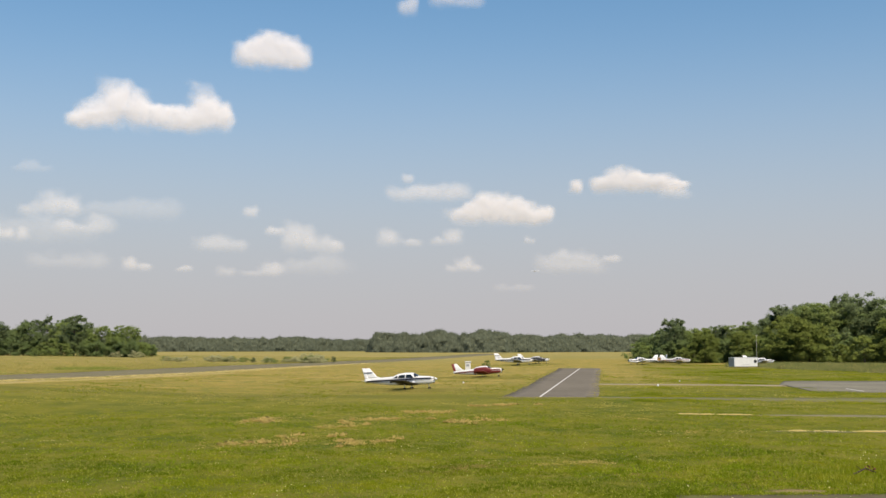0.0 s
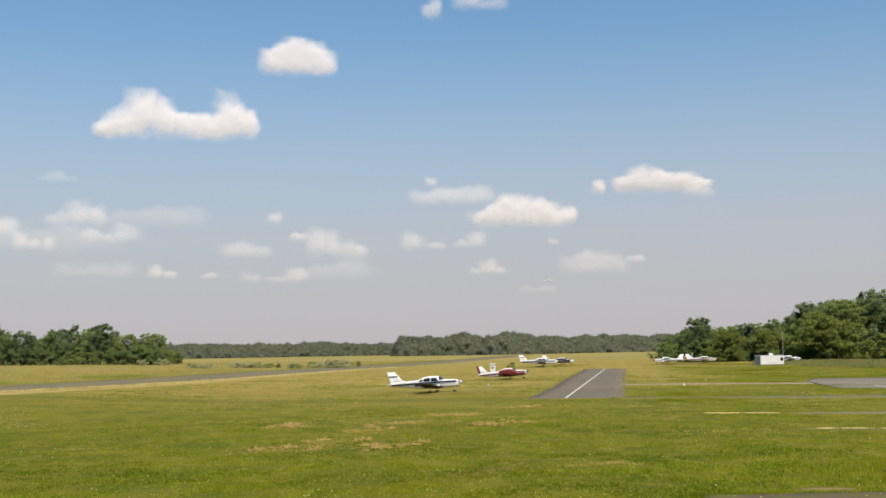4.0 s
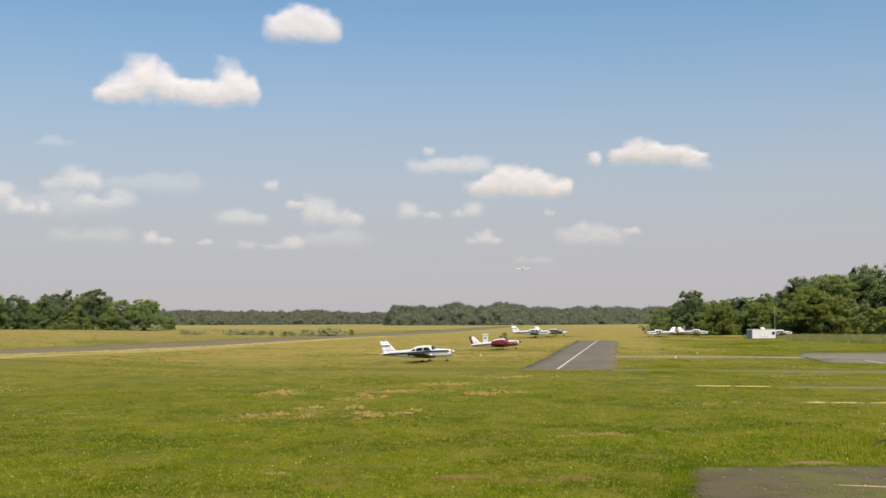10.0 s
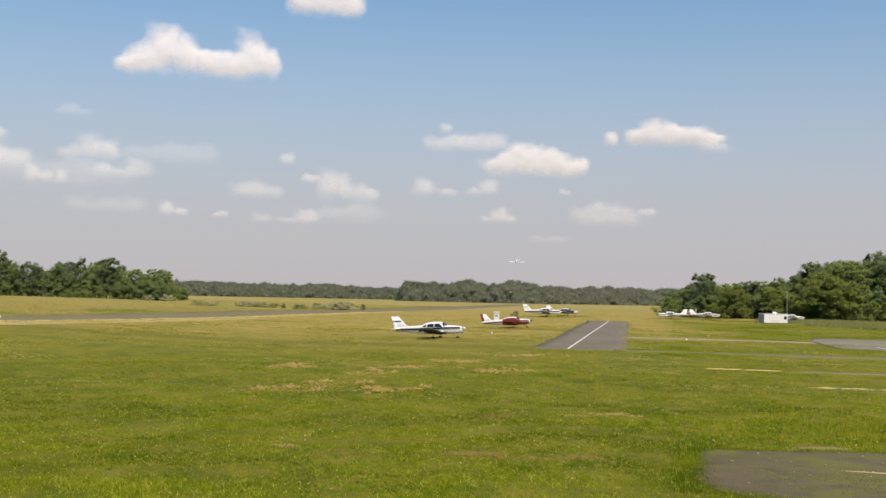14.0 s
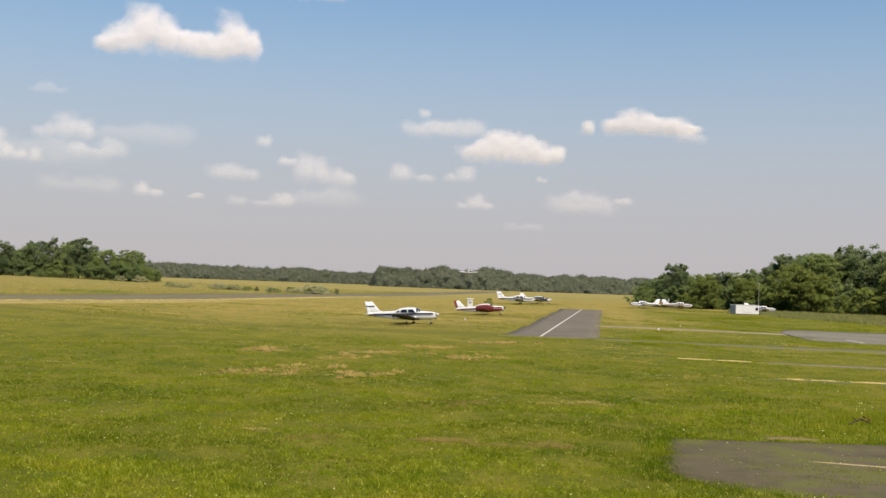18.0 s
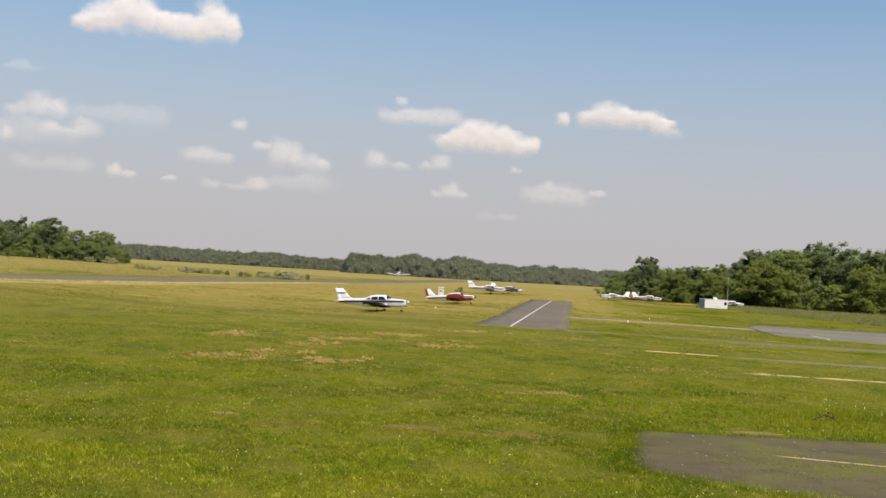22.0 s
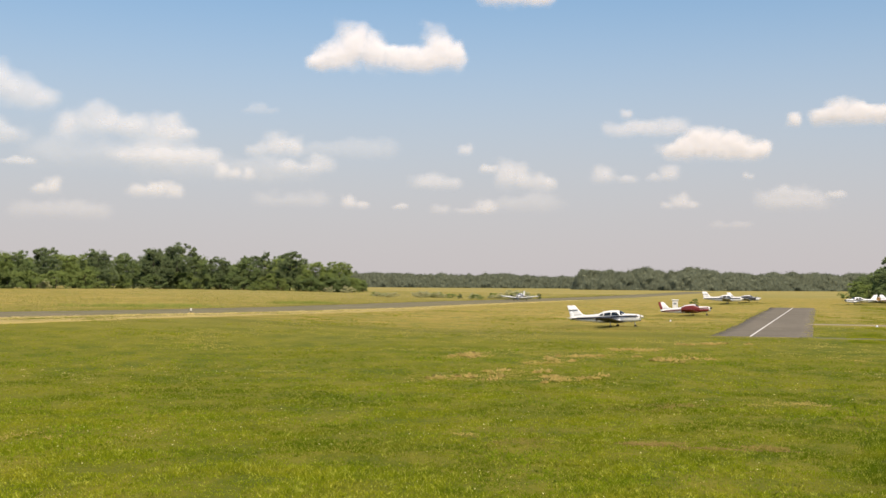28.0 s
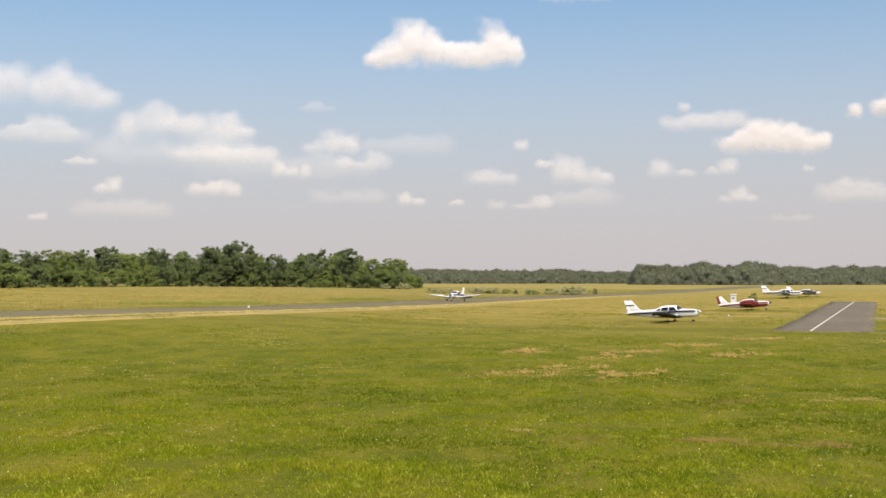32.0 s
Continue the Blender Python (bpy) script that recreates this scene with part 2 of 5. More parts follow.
WEEDS = blades_material("weeds", ((0.066, 0.085, 0.026), (0.104, 0.112, 0.038), (0.076, 0.088, 0.030), (0.145, 0.125, 0.058)), 0.85, 0.12, 0.5)
WEEDS_GREEN = blades_material("green_weeds", ((0.075, 0.095, 0.018), (0.120, 0.135, 0.030), (0.085, 0.100, 0.020), (0.140, 0.140, 0.040)), 0.85, 0.12, 0.5)
VERGE = plain("dry_turf", (0.40, 0.31, 0.11), 0.95, 0, 0.22, 0.6, 0.08)
STRAW = blades_material("straw", ((0.36, 0.29, 0.115), (0.48, 0.395, 0.19), (0.36, 0.285, 0.105), (0.28, 0.22, 0.06)), 0.85, 0.1, 0.7)
MOWN = blades_material("mown_hay", ((0.250, 0.190, 0.060), (0.365, 0.272, 0.100), (0.260, 0.198, 0.062), (0.190, 0.168, 0.036)), 0.85, 0.1, 0.75)
THATCH = blades_material("thatch", ((0.132, 0.100, 0.030), (0.205, 0.155, 0.055), (0.142, 0.108, 0.032), (0.110, 0.098, 0.022)), 0.85, 0.1, 0.7)
CLOVER = blades_material("clover_heads", ((0.58, 0.54, 0.30), (0.42, 0.42, 0.16), (0.50, 0.48, 0.26), (0.46, 0.42, 0.15)), 0.7, 0.3, 0.8)
LEAF = blades_material("leaves", ((0.087, 0.121, 0.045), (0.114, 0.148, 0.056), (0.092, 0.122, 0.048), (0.119, 0.144, 0.058)), 0.6, 0.45, 0.8)
LEAF_PALE = blades_material("pale_leaves", ((0.107, 0.144, 0.042), (0.139, 0.174, 0.052), (0.112, 0.145, 0.045), (0.144, 0.168, 0.056)), 0.6, 0.3, 0.8)
LEAF_DARK = blades_material("dark_leaves", ((0.076, 0.103, 0.047), (0.099, 0.125, 0.056), (0.081, 0.105, 0.050), (0.101, 0.123, 0.058)), 0.6, 0.45, 0.8)
LEAF_OLIVE = blades_material("olive_leaves", ((0.098, 0.124, 0.030), (0.132, 0.156, 0.038), (0.104, 0.130, 0.033), (0.128, 0.145, 0.040)), 0.6, 0.35, 0.8)
LEAF_GREY = blades_material("grey_leaves", ((0.235, 0.238, 0.125), (0.300, 0.290, 0.165), (0.25, 0.245, 0.125), (0.21, 0.21, 0.09)), 0.7, 0.25, 0.8)
# far foliage greyed: distance haze put into its leaf colour
LEAF_HAZED = blades_material("far_leaves", ((0.084, 0.096, 0.066), (0.096, 0.108, 0.074), (0.086, 0.098, 0.068), (0.100, 0.110, 0.072)), 0.8, 0.25, 0.6)
BARK = plain("bark", (0.085, 0.068, 0.05), 0.95, 0, 0.3, 2.0)
RUNWAY = asphalt_material("old_runway_asphalt", (0.165, 0.140, 0.088), (0.205, 0.172, 0.106), False, 0.48)
TAXI = asphalt_material("taxiway_asphalt", (0.142, 0.122, 0.092), (0.182, 0.156, 0.118), False, 0.60)
PALE = asphalt_material("pale_asphalt", (0.172, 0.157, 0.116), (0.226, 0.206, 0.152), False)
PATCH = asphalt_material("cracked_asphalt", (0.090, 0.075, 0.042), (0.130, 0.108, 0.060), True, 0.47)
def overgrown(name, base, grass, cover):
    """Old asphalt with the turf growing back over it in patches."""
    m, n, l, b = mat(name, 0.92, 0.0, 0.1)
    c = mixed(n, l, span(n, l, noise_node(n, l, 0.5, 6, 0.7), 0.35, 0.7), base, tuple(v * 1.3 for v in base))
    green = span(n, l, noise_node(n, l, 0.9, 8, 0.75), cover, cover + 0.1)
    l.new(mixed(n, l, green, c, grass), b.inputs["Base Color"])
    bumped(n, l, b, noise_node(n, l, 14.0, 5, 0.7), 0.6, 0.03)
    return m


OVERGROWN = overgrown("overgrown_asphalt", (0.145, 0.132, 0.088), (0.165, 0.164, 0.026), 0.44)
OLD_STRIP = overgrown("half_buried_asphalt", (0.185, 0.160, 0.095), (0.150, 0.155, 0.022), 0.50)
SANDY = overgrown("sandy_track", (0.27, 0.225, 0.145), (0.22, 0.20, 0.045), 0.56)
WHITE_LINE = worn_paint("worn_white_paint", (0.62, 0.58, 0.52), 0.66)
YELLOW_LINE = worn_paint("worn_yellow_paint", (0.46, 0.35, 0.15), 0.58)
EARTH = plain("bare_earth", (0.20, 0.145, 0.048), 0.95, 0, 0.3, 4.0, 0.08)
SOIL = plain("tan_soil", (0.30, 0.222, 0.085), 0.95, 0, 0.25, 5.0, 0.08)
GRAVEL = plain("pale_gravel", (0.52, 0.46, 0.36), 0.95, 0, 0.3, 4.0, 0.08)
WHITE = plain("white_aircraft_paint", (0.80, 0.79, 0.76), 0.28, 0, 0.06, 1.5)
CREAM = plain("aged_white_paint", (0.74, 0.70, 0.62), 0.35, 0, 0.10, 1.5)
NAVY = plain("navy_paint", (0.018, 0.018, 0.032), 0.3, 0, 0.1)
RED = plain("dark_red_paint", (0.19, 0.024, 0.020), 0.45, 0, 0.15)
ORANGE = plain("amber_paint", (0.70, 0.32, 0.035), 0.4, 0, 0.12)
GREY = plain("grey_paint", (0.30, 0.32, 0.34), 0.45, 0, 0.12)
# charcoal paint; as a wing colour it stands for shade under the wing
SHADE_GREY = plain("charcoal_paint_and_shade", (0.055, 0.052, 0.05), 0.4, 0, 0.12)
BLACK = plain("black_rubber", (0.022, 0.022, 0.022), 0.85, 0, 0.2)
STEEL = plain("bare_steel", (0.55, 0.55, 0.55), 0.35, 0.9, 0.15)
GLASS = glass_material()
RUST = plain("rusty_metal", (0.22, 0.085, 0.04), 0.9, 0.2, 0.35, 8)
DEADWOOD = plain("dead_wood", (0.065, 0.043, 0.027), 0.95, 0, 0.3, 6)
CLOUD = cloud_material("cumulus", 0.85, 0.58)
CLOUD_THIN = cloud_material("thin_cloud", 1.0, 0.34)
CLOUD_VEIL = cloud_material("cloud_veil", 1.5, 0.24)
CLOUD_MID = cloud_material("hazy_cloud", 1.25, 0.35)


# ---- mesh helpers ----
def mesh_from(name, verts, faces):
    """A mesh out of arrays: verts (n, 3), faces (m, 3 or 4)."""
    verts, faces = np.asarray(verts, np.float32), np.asarray(faces, np.int32)
    me = bpy.data.meshes.new(name)
    k = faces.shape[1]
    me.vertices.add(len(verts))
    me.vertices.foreach_set("co", verts.ravel())
    me.loops.add(faces.size)
    me.loops.foreach_set("vertex_index", faces.ravel())
    me.polygons.add(len(faces))
    me.polygons.foreach_set("loop_start", np.arange(0, faces.size, k, dtype=np.int32))
    me.update(calc_edges=True)
    return me


def smooth(me):
    me.polygons.foreach_set("use_smooth", np.ones(len(me.polygons), bool))
    return me


def part(name, data, material, parent=None, label="", m=None):
    """Links a bmesh or mesh as one object, under a thing or a part."""
    if isinstance(data, bmesh.types.BMesh):
        bmesh.ops.recalc_face_normals(data, faces=data.faces)
        me = bpy.data.meshes.new(name)
        data.to_mesh(me)
        data.free()
    else:
        me = data
    if not me.materials:
        me.materials.append(material)
    ob = new(name, me)
    ob.parent = parent
    if m is not None:
        ob.matrix_basis = m
    return tagged(ob, label)


def box(bm, x0, x1, y0, y1, z0, z1, bevel=0.0):
    vs = bmesh.ops.create_cube(bm, size=1.0)["verts"]
    for v in vs:
        v.co = Vector(((x0 + x1) / 2 + v.co.x * (x1 - x0), (y0 + y1) / 2 + v.co.y * (y1 - y0), (z0 + z1) / 2 + v.co.z * (z1 - z0)))
    if bevel:
        es = list({e for v in vs for e in v.link_edges})
        bmesh.ops.bevel(bm, geom=es, offset=bevel, segments=2, profile=0.5, affect="EDGES")
    return bm


def rod(bm, a, b, r0, r1=None, n=8):
    a, b = Vector(a), Vector(b)
    m = Matrix.Translation((a + b) / 2) @ (b - a).to_track_quat("Z", "Y").to_matrix().to_4x4()
    bmesh.ops.create_cone(bm, cap_ends=True, segments=n, radius1=r0, radius2=r0 if r1 is None else r1, depth=(b - a).length, matrix=m)
    return bm


def lathe(bm, profile, axis="x", n=16):
    """Turns (along, radius) pairs round an axis."""
    rings = []
    for s, r in profile:
        ring = []
        for i in range(n):
            a = 2 * math.pi * i / n
            c = (s, r * math.cos(a), r * math.sin(a)) if axis == "x" else ((r * math.cos(a), s, r * math.sin(a)) if axis == "y" else (r * math.cos(a), r * math.sin(a), s))
            ring.append(bm.verts.new(c))
        rings.append(ring)
    for p, q in zip(rings, rings[1:]):
        for i in range(n):
            bm.faces.new((p[i], p[(i + 1) % n], q[(i + 1) % n], q[i]))
    bm.faces.new(rings[0])
    bm.faces.new(rings[-1])
    return bm


# ---- the lie of the land ----
RUN_A = radians(11.9)                                     # the runway's direction, clockwise from +y
RUN_P = np.array((-29.0, 205.0))
RUN_D, RUN_N = np.array((math.sin(RUN_A), math.cos(RUN_A))), np.array((math.cos(RUN_A), -math.sin(RUN_A)))
PROFILE_Y = (-200, 40, 62, 85, 105, 125, 145, 180, 220, 250, 310, 345, 430, 600, 1000, 3000)
PROFILE_Z = (1.0, 1.2, 1.2, 1.12, 0.9, 0.62, 0.38, 0.1, 0.0, -0.1, -0.4, -0.55, -0.85, -0.9, -0.8, -0.8)


def ease(x, lo, hi):
    t = np.clip((np.asarray(x, float) - lo) / (hi - lo), 0, 1)
    return t * t * (3 - 2 * t)


def ground_z(x, y):
    x, y = np.asarray(x, float), np.asarray(y, float)
    across = (x - RUN_P[0]) * RUN_N[0] + (y - RUN_P[1]) * RUN_N[1]
    run = np.interp(y, PROFILE_Y, PROFILE_Z)
    plain_side = run * ease(y, 290, 460)
    w = 1 - ease(across, 9, 42)
    rise = 2.1 * ease(-across, 14, 150) * (1 - 0.8 * ease(y, 330, 650))
    return plain_side * (1 - w) + run * w + rise


def steps(points):
    out = []
    for (a, n), (b, _) in zip(points, points[1:]):
        out.extend(np.linspace(a, b, n, endpoint=False))
    return np.array(out + [points[-1][0]])


def sheet(name, xs, ys, lift=0.0, height=None):
    X, Y = np.meshgrid(xs, ys)
    Z = ground_z(X, Y) + lift
    if height is not None:
        Z = Z + height(X, Y)
    n, k = X.shape
    idx = np.arange(n * k).reshape(n, k)
    faces = np.stack([idx[:-1, :-1], idx[:-1, 1:], idx[1:, 1:], idx[1:, :-1]], -1).reshape(-1, 4)
    return smooth(mesh_from(name, np.stack([X, Y, Z], -1).reshape(-1, 3), faces))


def draped(name, left, right, rows, lift, cols=6):
    """A paved strip over the land, between two edges given as functions of s."""
    verts, faces = [], []
    for s in rows:
        a, b = np.array(left(s)), np.array(right(s))
        for i in range(cols + 1):
            p = a + (b - a) * i / cols
            verts.append((p[0], p[1], float(ground_z(p[0], p[1])) + lift))
    for r in range(len(rows) - 1):
        for i in range(cols):
            k = r * (cols + 1) + i
            faces.append((k, k + 1, k + cols + 2, k + cols + 1))
    me = mesh_from(name, verts, faces)                    # the edges turn down into the turf
    bm = bmesh.new()
    bm.from_mesh(me)
    rim = [e for e in bm.edges if e.is_boundary]
    out = bmesh.ops.extrude_edge_only(bm, edges=rim)
    for v in out["geom"]:
        if isinstance(v, bmesh.types.BMVert):
            v.co.z -= lift + 0.12
    return bm


ground = part("ground", sheet("ground", steps([(-3600, 12), (-500, 30), (-130, 125), (120, 40), (500, 12), (3600, 1)]),
                              steps([(-3000, 10), (-200, 20), (0, 160), (320, 50), (700, 40), (4300, 1)])), TURF)
tagged(ground, "mown green airfield turf fading to dry yellow meadow", "ground", kind="structure")


def run_xy(s, off):
    p = RUN_P + RUN_D * s + RUN_N * off
    return float(p[0]), float(p[1])


def ragged(s, amp, seed):
    return amp * noise.noise(Vector((s * 0.09, seed, 0))) + 0.5 * amp * noise.noise(Vector((s * 0.4, seed + 7, 0)))


runway = part("runway", draped("runway", lambda s: run_xy(s, -10.4 + ragged(s, 0.9, 1)), lambda s: run_xy(s, 7.6 + ragged(s, 0.5, 4)),
                               list(np.arange(-330, 330, 4.0)) + list(np.arange(330, 560, 20.0)), 0.06), RUNWAY)
tagged(runway, "long weathered grey asphalt runway with grassy edges", "runway", kind="structure")

TAX_A = radians(11.6)
TAX_D = np.array((math.sin(TAX_A), math.cos(TAX_A)))
TAX_N = np.array((math.cos(TAX_A), -math.sin(TAX_A)))


def tax_xy(s, off):                                       # s = 0 at the near end
    p = np.array((14.9, 93.2)) + TAX_D * s + TAX_N * off
    return float(p[0]), float(p[1])


taxiway = part("taxiway", draped("taxiway", lambda s: tax_xy(s, -3.6 - 0.3 * max(0, 1 - s / 12) + ragged(s * 0.5, 0.35, 2)), lambda s: tax_xy(s, 3.8 + ragged(s * 0.5, 0.3, 3)),
                                 np.arange(0, 123, 1.0), 0.03), TAXI)
tagged(taxiway, "grey asphalt taxiway stub with a worn white line", "taxiway", kind="structure")


def line_xy(s, off):
    return tax_xy(s, -0.85 + 0.0079 * s + off)


part("painted_line", draped("painted_line", lambda s: line_xy(s, -0.08), lambda s: line_xy(s, 0.08), np.arange(0.3, 121, 2.5), 0.042, 1), WHITE_LINE, taxiway, "worn white line")


def bend(points):
    pts = np.array(points, float)
    return lambda s: (float(np.interp(s, pts[:, 0], pts[:, 1])), float(np.interp(s, pts[:, 0], pts[:, 2])))


strip = part("access_road", draped("access_road", bend([(0, 18.0, 94.3), (1, 27.2, 91.6), (2, 38.4, 90.0), (4, 90, 82)]), bend([(0, 17.6, 92.2), (1, 25.9, 88.2), (2, 35.6, 84.2), (4, 86, 72)]),
                                   np.linspace(0, 4, 40), 0.045, 3), OVERGROWN)
tagged(strip, "narrow worn asphalt track across the turf", "road", kind="structure")
strip2 = part("service_road", draped("service_road", bend([(0, 24.6, 126.2), (1, 36.0, 122.8), (2, 43.5, 119.8)]), bend([(0, 24.3, 124.0), (1, 35.2, 120.2), (2, 43.0, 116.4)]), np.linspace(0, 2, 24), 0.05, 2), SANDY)
tagged(strip2, "narrow pale sandy strip across the turf", "road", kind="structure")
apron = part("apron", draped("apron", bend([(0, 43.2, 120.5), (0.4, 48.2, 133.0), (2, 62, 131.5), (4, 120, 124)]), bend([(0, 42.2, 113.5), (0.4, 40.4, 105.0), (2, 46, 99.0), (4, 100, 88)]), np.linspace(0, 4, 40), 0.05, 6), PALE)
tagged(apron, "pale grey asphalt parking apron", "apron", kind="structure")
part("painted_line", draped("painted_line", bend([(0, 45.35, 108.4), (1, 44.35, 102.2)]), bend([(0, 45.15, 108.4), (1, 44.15, 102.2)]), np.linspace(0, 1, 12), 0.064, 1), WHITE_LINE, apron, "faded white line")

for k, (a, b, half) in enumerate((((22.0, 69.0), (60, 60.2), 1.15), ((18.8, 55.95), (50, 49.5), 0.3))):
    kerb = part("edging_strip", draped("edging_strip", lambda s: (a[0] + (b[0] - a[0]) * s, a[1] + (b[1] - a[1]) * s + half * min(1, 0.2 + s * 4) + ragged(s * 60, 0.12 + 0.2 * half, k)), lambda s: (a[0] + (b[0] - a[0]) * s, a[1] + (b[1] - a[1]) * s - half * min(1, 0.2 + s * 4) + ragged(s * 60, 0.12 + 0.2 * half, k + 5)),
                                       np.linspace(0, 1, 60), 0.015, 3), OLD_STRIP if k == 0 else OVERGROWN)
    tagged(kerb, "narrow overgrown strip of old asphalt in the lawn", "strip", kind="structure")
PAD_X, PAD_NEAR = (6.65, 8.0, 9.2, 14.0, 46.0), (25.35, 24.2, 23.1, 20.6, 9.0)


def pad_bm():
    bm = draped("pavement", lambda s: (8.4 + 37.6 * s, 32.2 - 1.1 * s), lambda s: (6.65 + 35 * s, float(np.interp(6.65 + 35 * s, PAD_X, PAD_NEAR))), [0, 0.012, 0.03] + list(np.linspace(0.05, 1, 50)), 0.04, 30)
    for v in bm.verts:                                    # crumbled edges
        x, y = v.co.x, v.co.y
        if x < 11:
            v.co.x += (0.5 * noise.noise(Vector((0, y * 0.8, 3))) + 0.1 * noise.noise(Vector((0, y * 3.1, 7)))) * (11 - x) / 4
        near = y - float(np.interp(x, PAD_X, PAD_NEAR))
        if near < 2:
            v.co.y += 0.6 * noise.noise(Vector((x * 0.9, 0, 5))) + 0.3 * noise.noise(Vector((x * 3.3, 0, 9)))
        if y > 31:
            v.co.y += 0.10 * noise.noise(Vector((x * 1.1, 0, 11)))
    return bm


patch = part("pavement", pad_bm(), PATCH)
tagged(patch, "cracked old asphalt pad with grass in its seams", "pavement", kind="structure")
part("painted_line", draped("painted_line", bend([(0, 11.1, 28.42), (1, 40, 16.5)]), bend([(0, 11.07, 28.33), (1, 39.9, 16.40)]), np.linspace(0, 1, 60), 0.052, 1), YELLOW_LINE, patch, "faded yellow line")


# ---- aeroplanes ----
BODY_X = (-4.40, -3.9, -2.9, -1.9, -1.5, -0.95, -0.3, 0.42, 0.64, 1.08, 1.5, 2.1, 2.45, 2.62)
BODY_TOP = (1.30, 1.34, 1.39, 1.44, 1.48, 1.71, 1.80, 1.79, 1.73, 1.46, 1.43, 1.39, 1.33, 1.26)
BODY_BOT = (0.98, 0.90, 0.75, 0.65, 0.61, 0.59, 0.58, 0.58, 0.58, 0.59, 0.60, 0.62, 0.67, 0.78)
BODY_W = (0.05, 0.13, 0.29, 0.44, 0.49, 0.54, 0.57, 0.57, 0.56, 0.55, 0.53, 0.48, 0.43, 0.35)


def body_at(x):
    t, b, w = (float(np.interp(x, BODY_X, v)) for v in (BODY_TOP, BODY_BOT, BODY_W))
    return t, b, w


def skin(x, z, side, out=0.0):
    """A point on the fuselage's flank at station x and height z."""
    t, b, w = body_at(x)
    v = min(0.999, abs(z - (t + b) / 2) / ((t - b) / 2))
    return (x, side * (w * (1 - v ** 3.33) ** (1 / 3.33) + out), z)


def fuselage_bm(n=20):
    bm = bmesh.new()
    rings = []
    for x in sorted({*np.linspace(BODY_X[0], BODY_X[-1], 40), *BODY_X}):
        t, b, w = body_at(x)
        c, h, ring = (t + b) / 2, (t - b) / 2, []
        for i in range(n):
            a = 2 * math.pi * i / n
            ca, sn = math.cos(a), math.sin(a)
            ring.append(bm.verts.new((x, w * math.copysign(abs(ca) ** 0.6, ca), c + h * math.copysign(abs(sn) ** 0.6, sn))))
        rings.append(ring)
    for p, q in zip(rings, rings[1:]):
        for i in range(n):
            bm.faces.new((p[i], p[(i + 1) % n], q[(i + 1) % n], q[i])).smooth = True
    bm.faces.new(rings[0])
    bm.faces.new(rings[-1])
    return bm


def flank_bm(x0, x1, low, high, side, out=0.012, nx=10, nz=4, slant0=0.0, slant1=0.0):
    """A thin shell laid on the flank: a pane or a painted stripe. The ends may lean."""
    bm = bmesh.new()
    grid = []
    for i in range(nx + 1):
        f = i / nx
        row = []
        for j in range(nz + 1):
            g = j / nz
            x = (x0 + slant0 * g) * (1 - f) + (x1 + slant1 * g) * f
            z = low(x) * (1 - g) + high(x) * g
            row.append(bm.verts.new(skin(x, z, side, out)))
        grid.append(row)
    for i in range(nx):
        for j in range(nz):
            bm.faces.new((grid[i][j], grid[i + 1][j], grid[i + 1][j + 1], grid[i][j + 1])).smooth = True
    shell = bmesh.ops.extrude_face_region(bm, geom=list(bm.faces))
    for v in shell["geom"]:
        if isinstance(v, bmesh.types.BMVert):
            v.co.y -= side * 0.03
    return bm


def screen_bm():
    """The curved front pane over the cabin's sloping forehead."""
    bm = bmesh.new()
    grid = []
    for i in range(7):
        x = 0.66 + 0.40 * i / 6
        t, b, w = body_at(x)
        row = []
        for j in range(9):
            y = 0.47 * (j / 4 - 1)
            row.append(bm.verts.new((x + 0.012, y, (t + b) / 2 + (t - b) / 2 * (1 - abs(y / w) ** 3.33) ** 0.3 + 0.014)))
        grid.append(row)
    for i in range(6):
        for j in range(8):
            if j != 4 or i:
                bm.faces.new((grid[i][j], grid[i + 1][j], grid[i + 1][j + 1], grid[i][j + 1])).smooth = True
    return bm


def foil_bm(stations, n=9):
    """A lifting surface through stations (leading x, trailing x, y, z, thickness, upright?)."""
    bm = bmesh.new()
    rings = []
    for lead, trail, y, z, th, up in stations:
        ring = []
        for i in range(2 * n):
            u = i / n if i < n else 2 - i / n
            s = 1 if i < n else -1
            x = lead + (trail - lead) * u
            d = s * th * (1.9 * math.sqrt(max(u, 0)) * (1 - u) + 0.06 * (1 - u))
            ring.append(bm.verts.new((x, y + d, z) if up else (x, y, z + d)))
        rings.append(ring)
    k = 2 * n
    for p, q in zip(rings, rings[1:]):
        for i in range(k):
            bm.faces.new((p[i], p[(i + 1) % k], q[(i + 1) % k], q[i])).smooth = True
    bm.faces.new(rings[0])
    bm.faces.new(rings[-1])
    return bm


def wheel(parent, x, y, r=0.19, w=0.15):
    tyre = part("tyre", lathe(bmesh.new(), [(-w / 2, r * 0.55), (-w / 2, r * 0.86), (-w * 0.3, r), (w * 0.3, r), (w / 2, r * 0.86), (w / 2, r * 0.55)], "y", 18), BLACK, parent, m=pose(x, y, r))
    part("rim", lathe(bmesh.new(), [(-w * 0.52, r * 0.2), (-w * 0.45, r * 0.57), (w * 0.45, r * 0.57), (w * 0.52, r * 0.2)], "y", 14), STEEL, tyre, "bare metal rim")
    return tyre


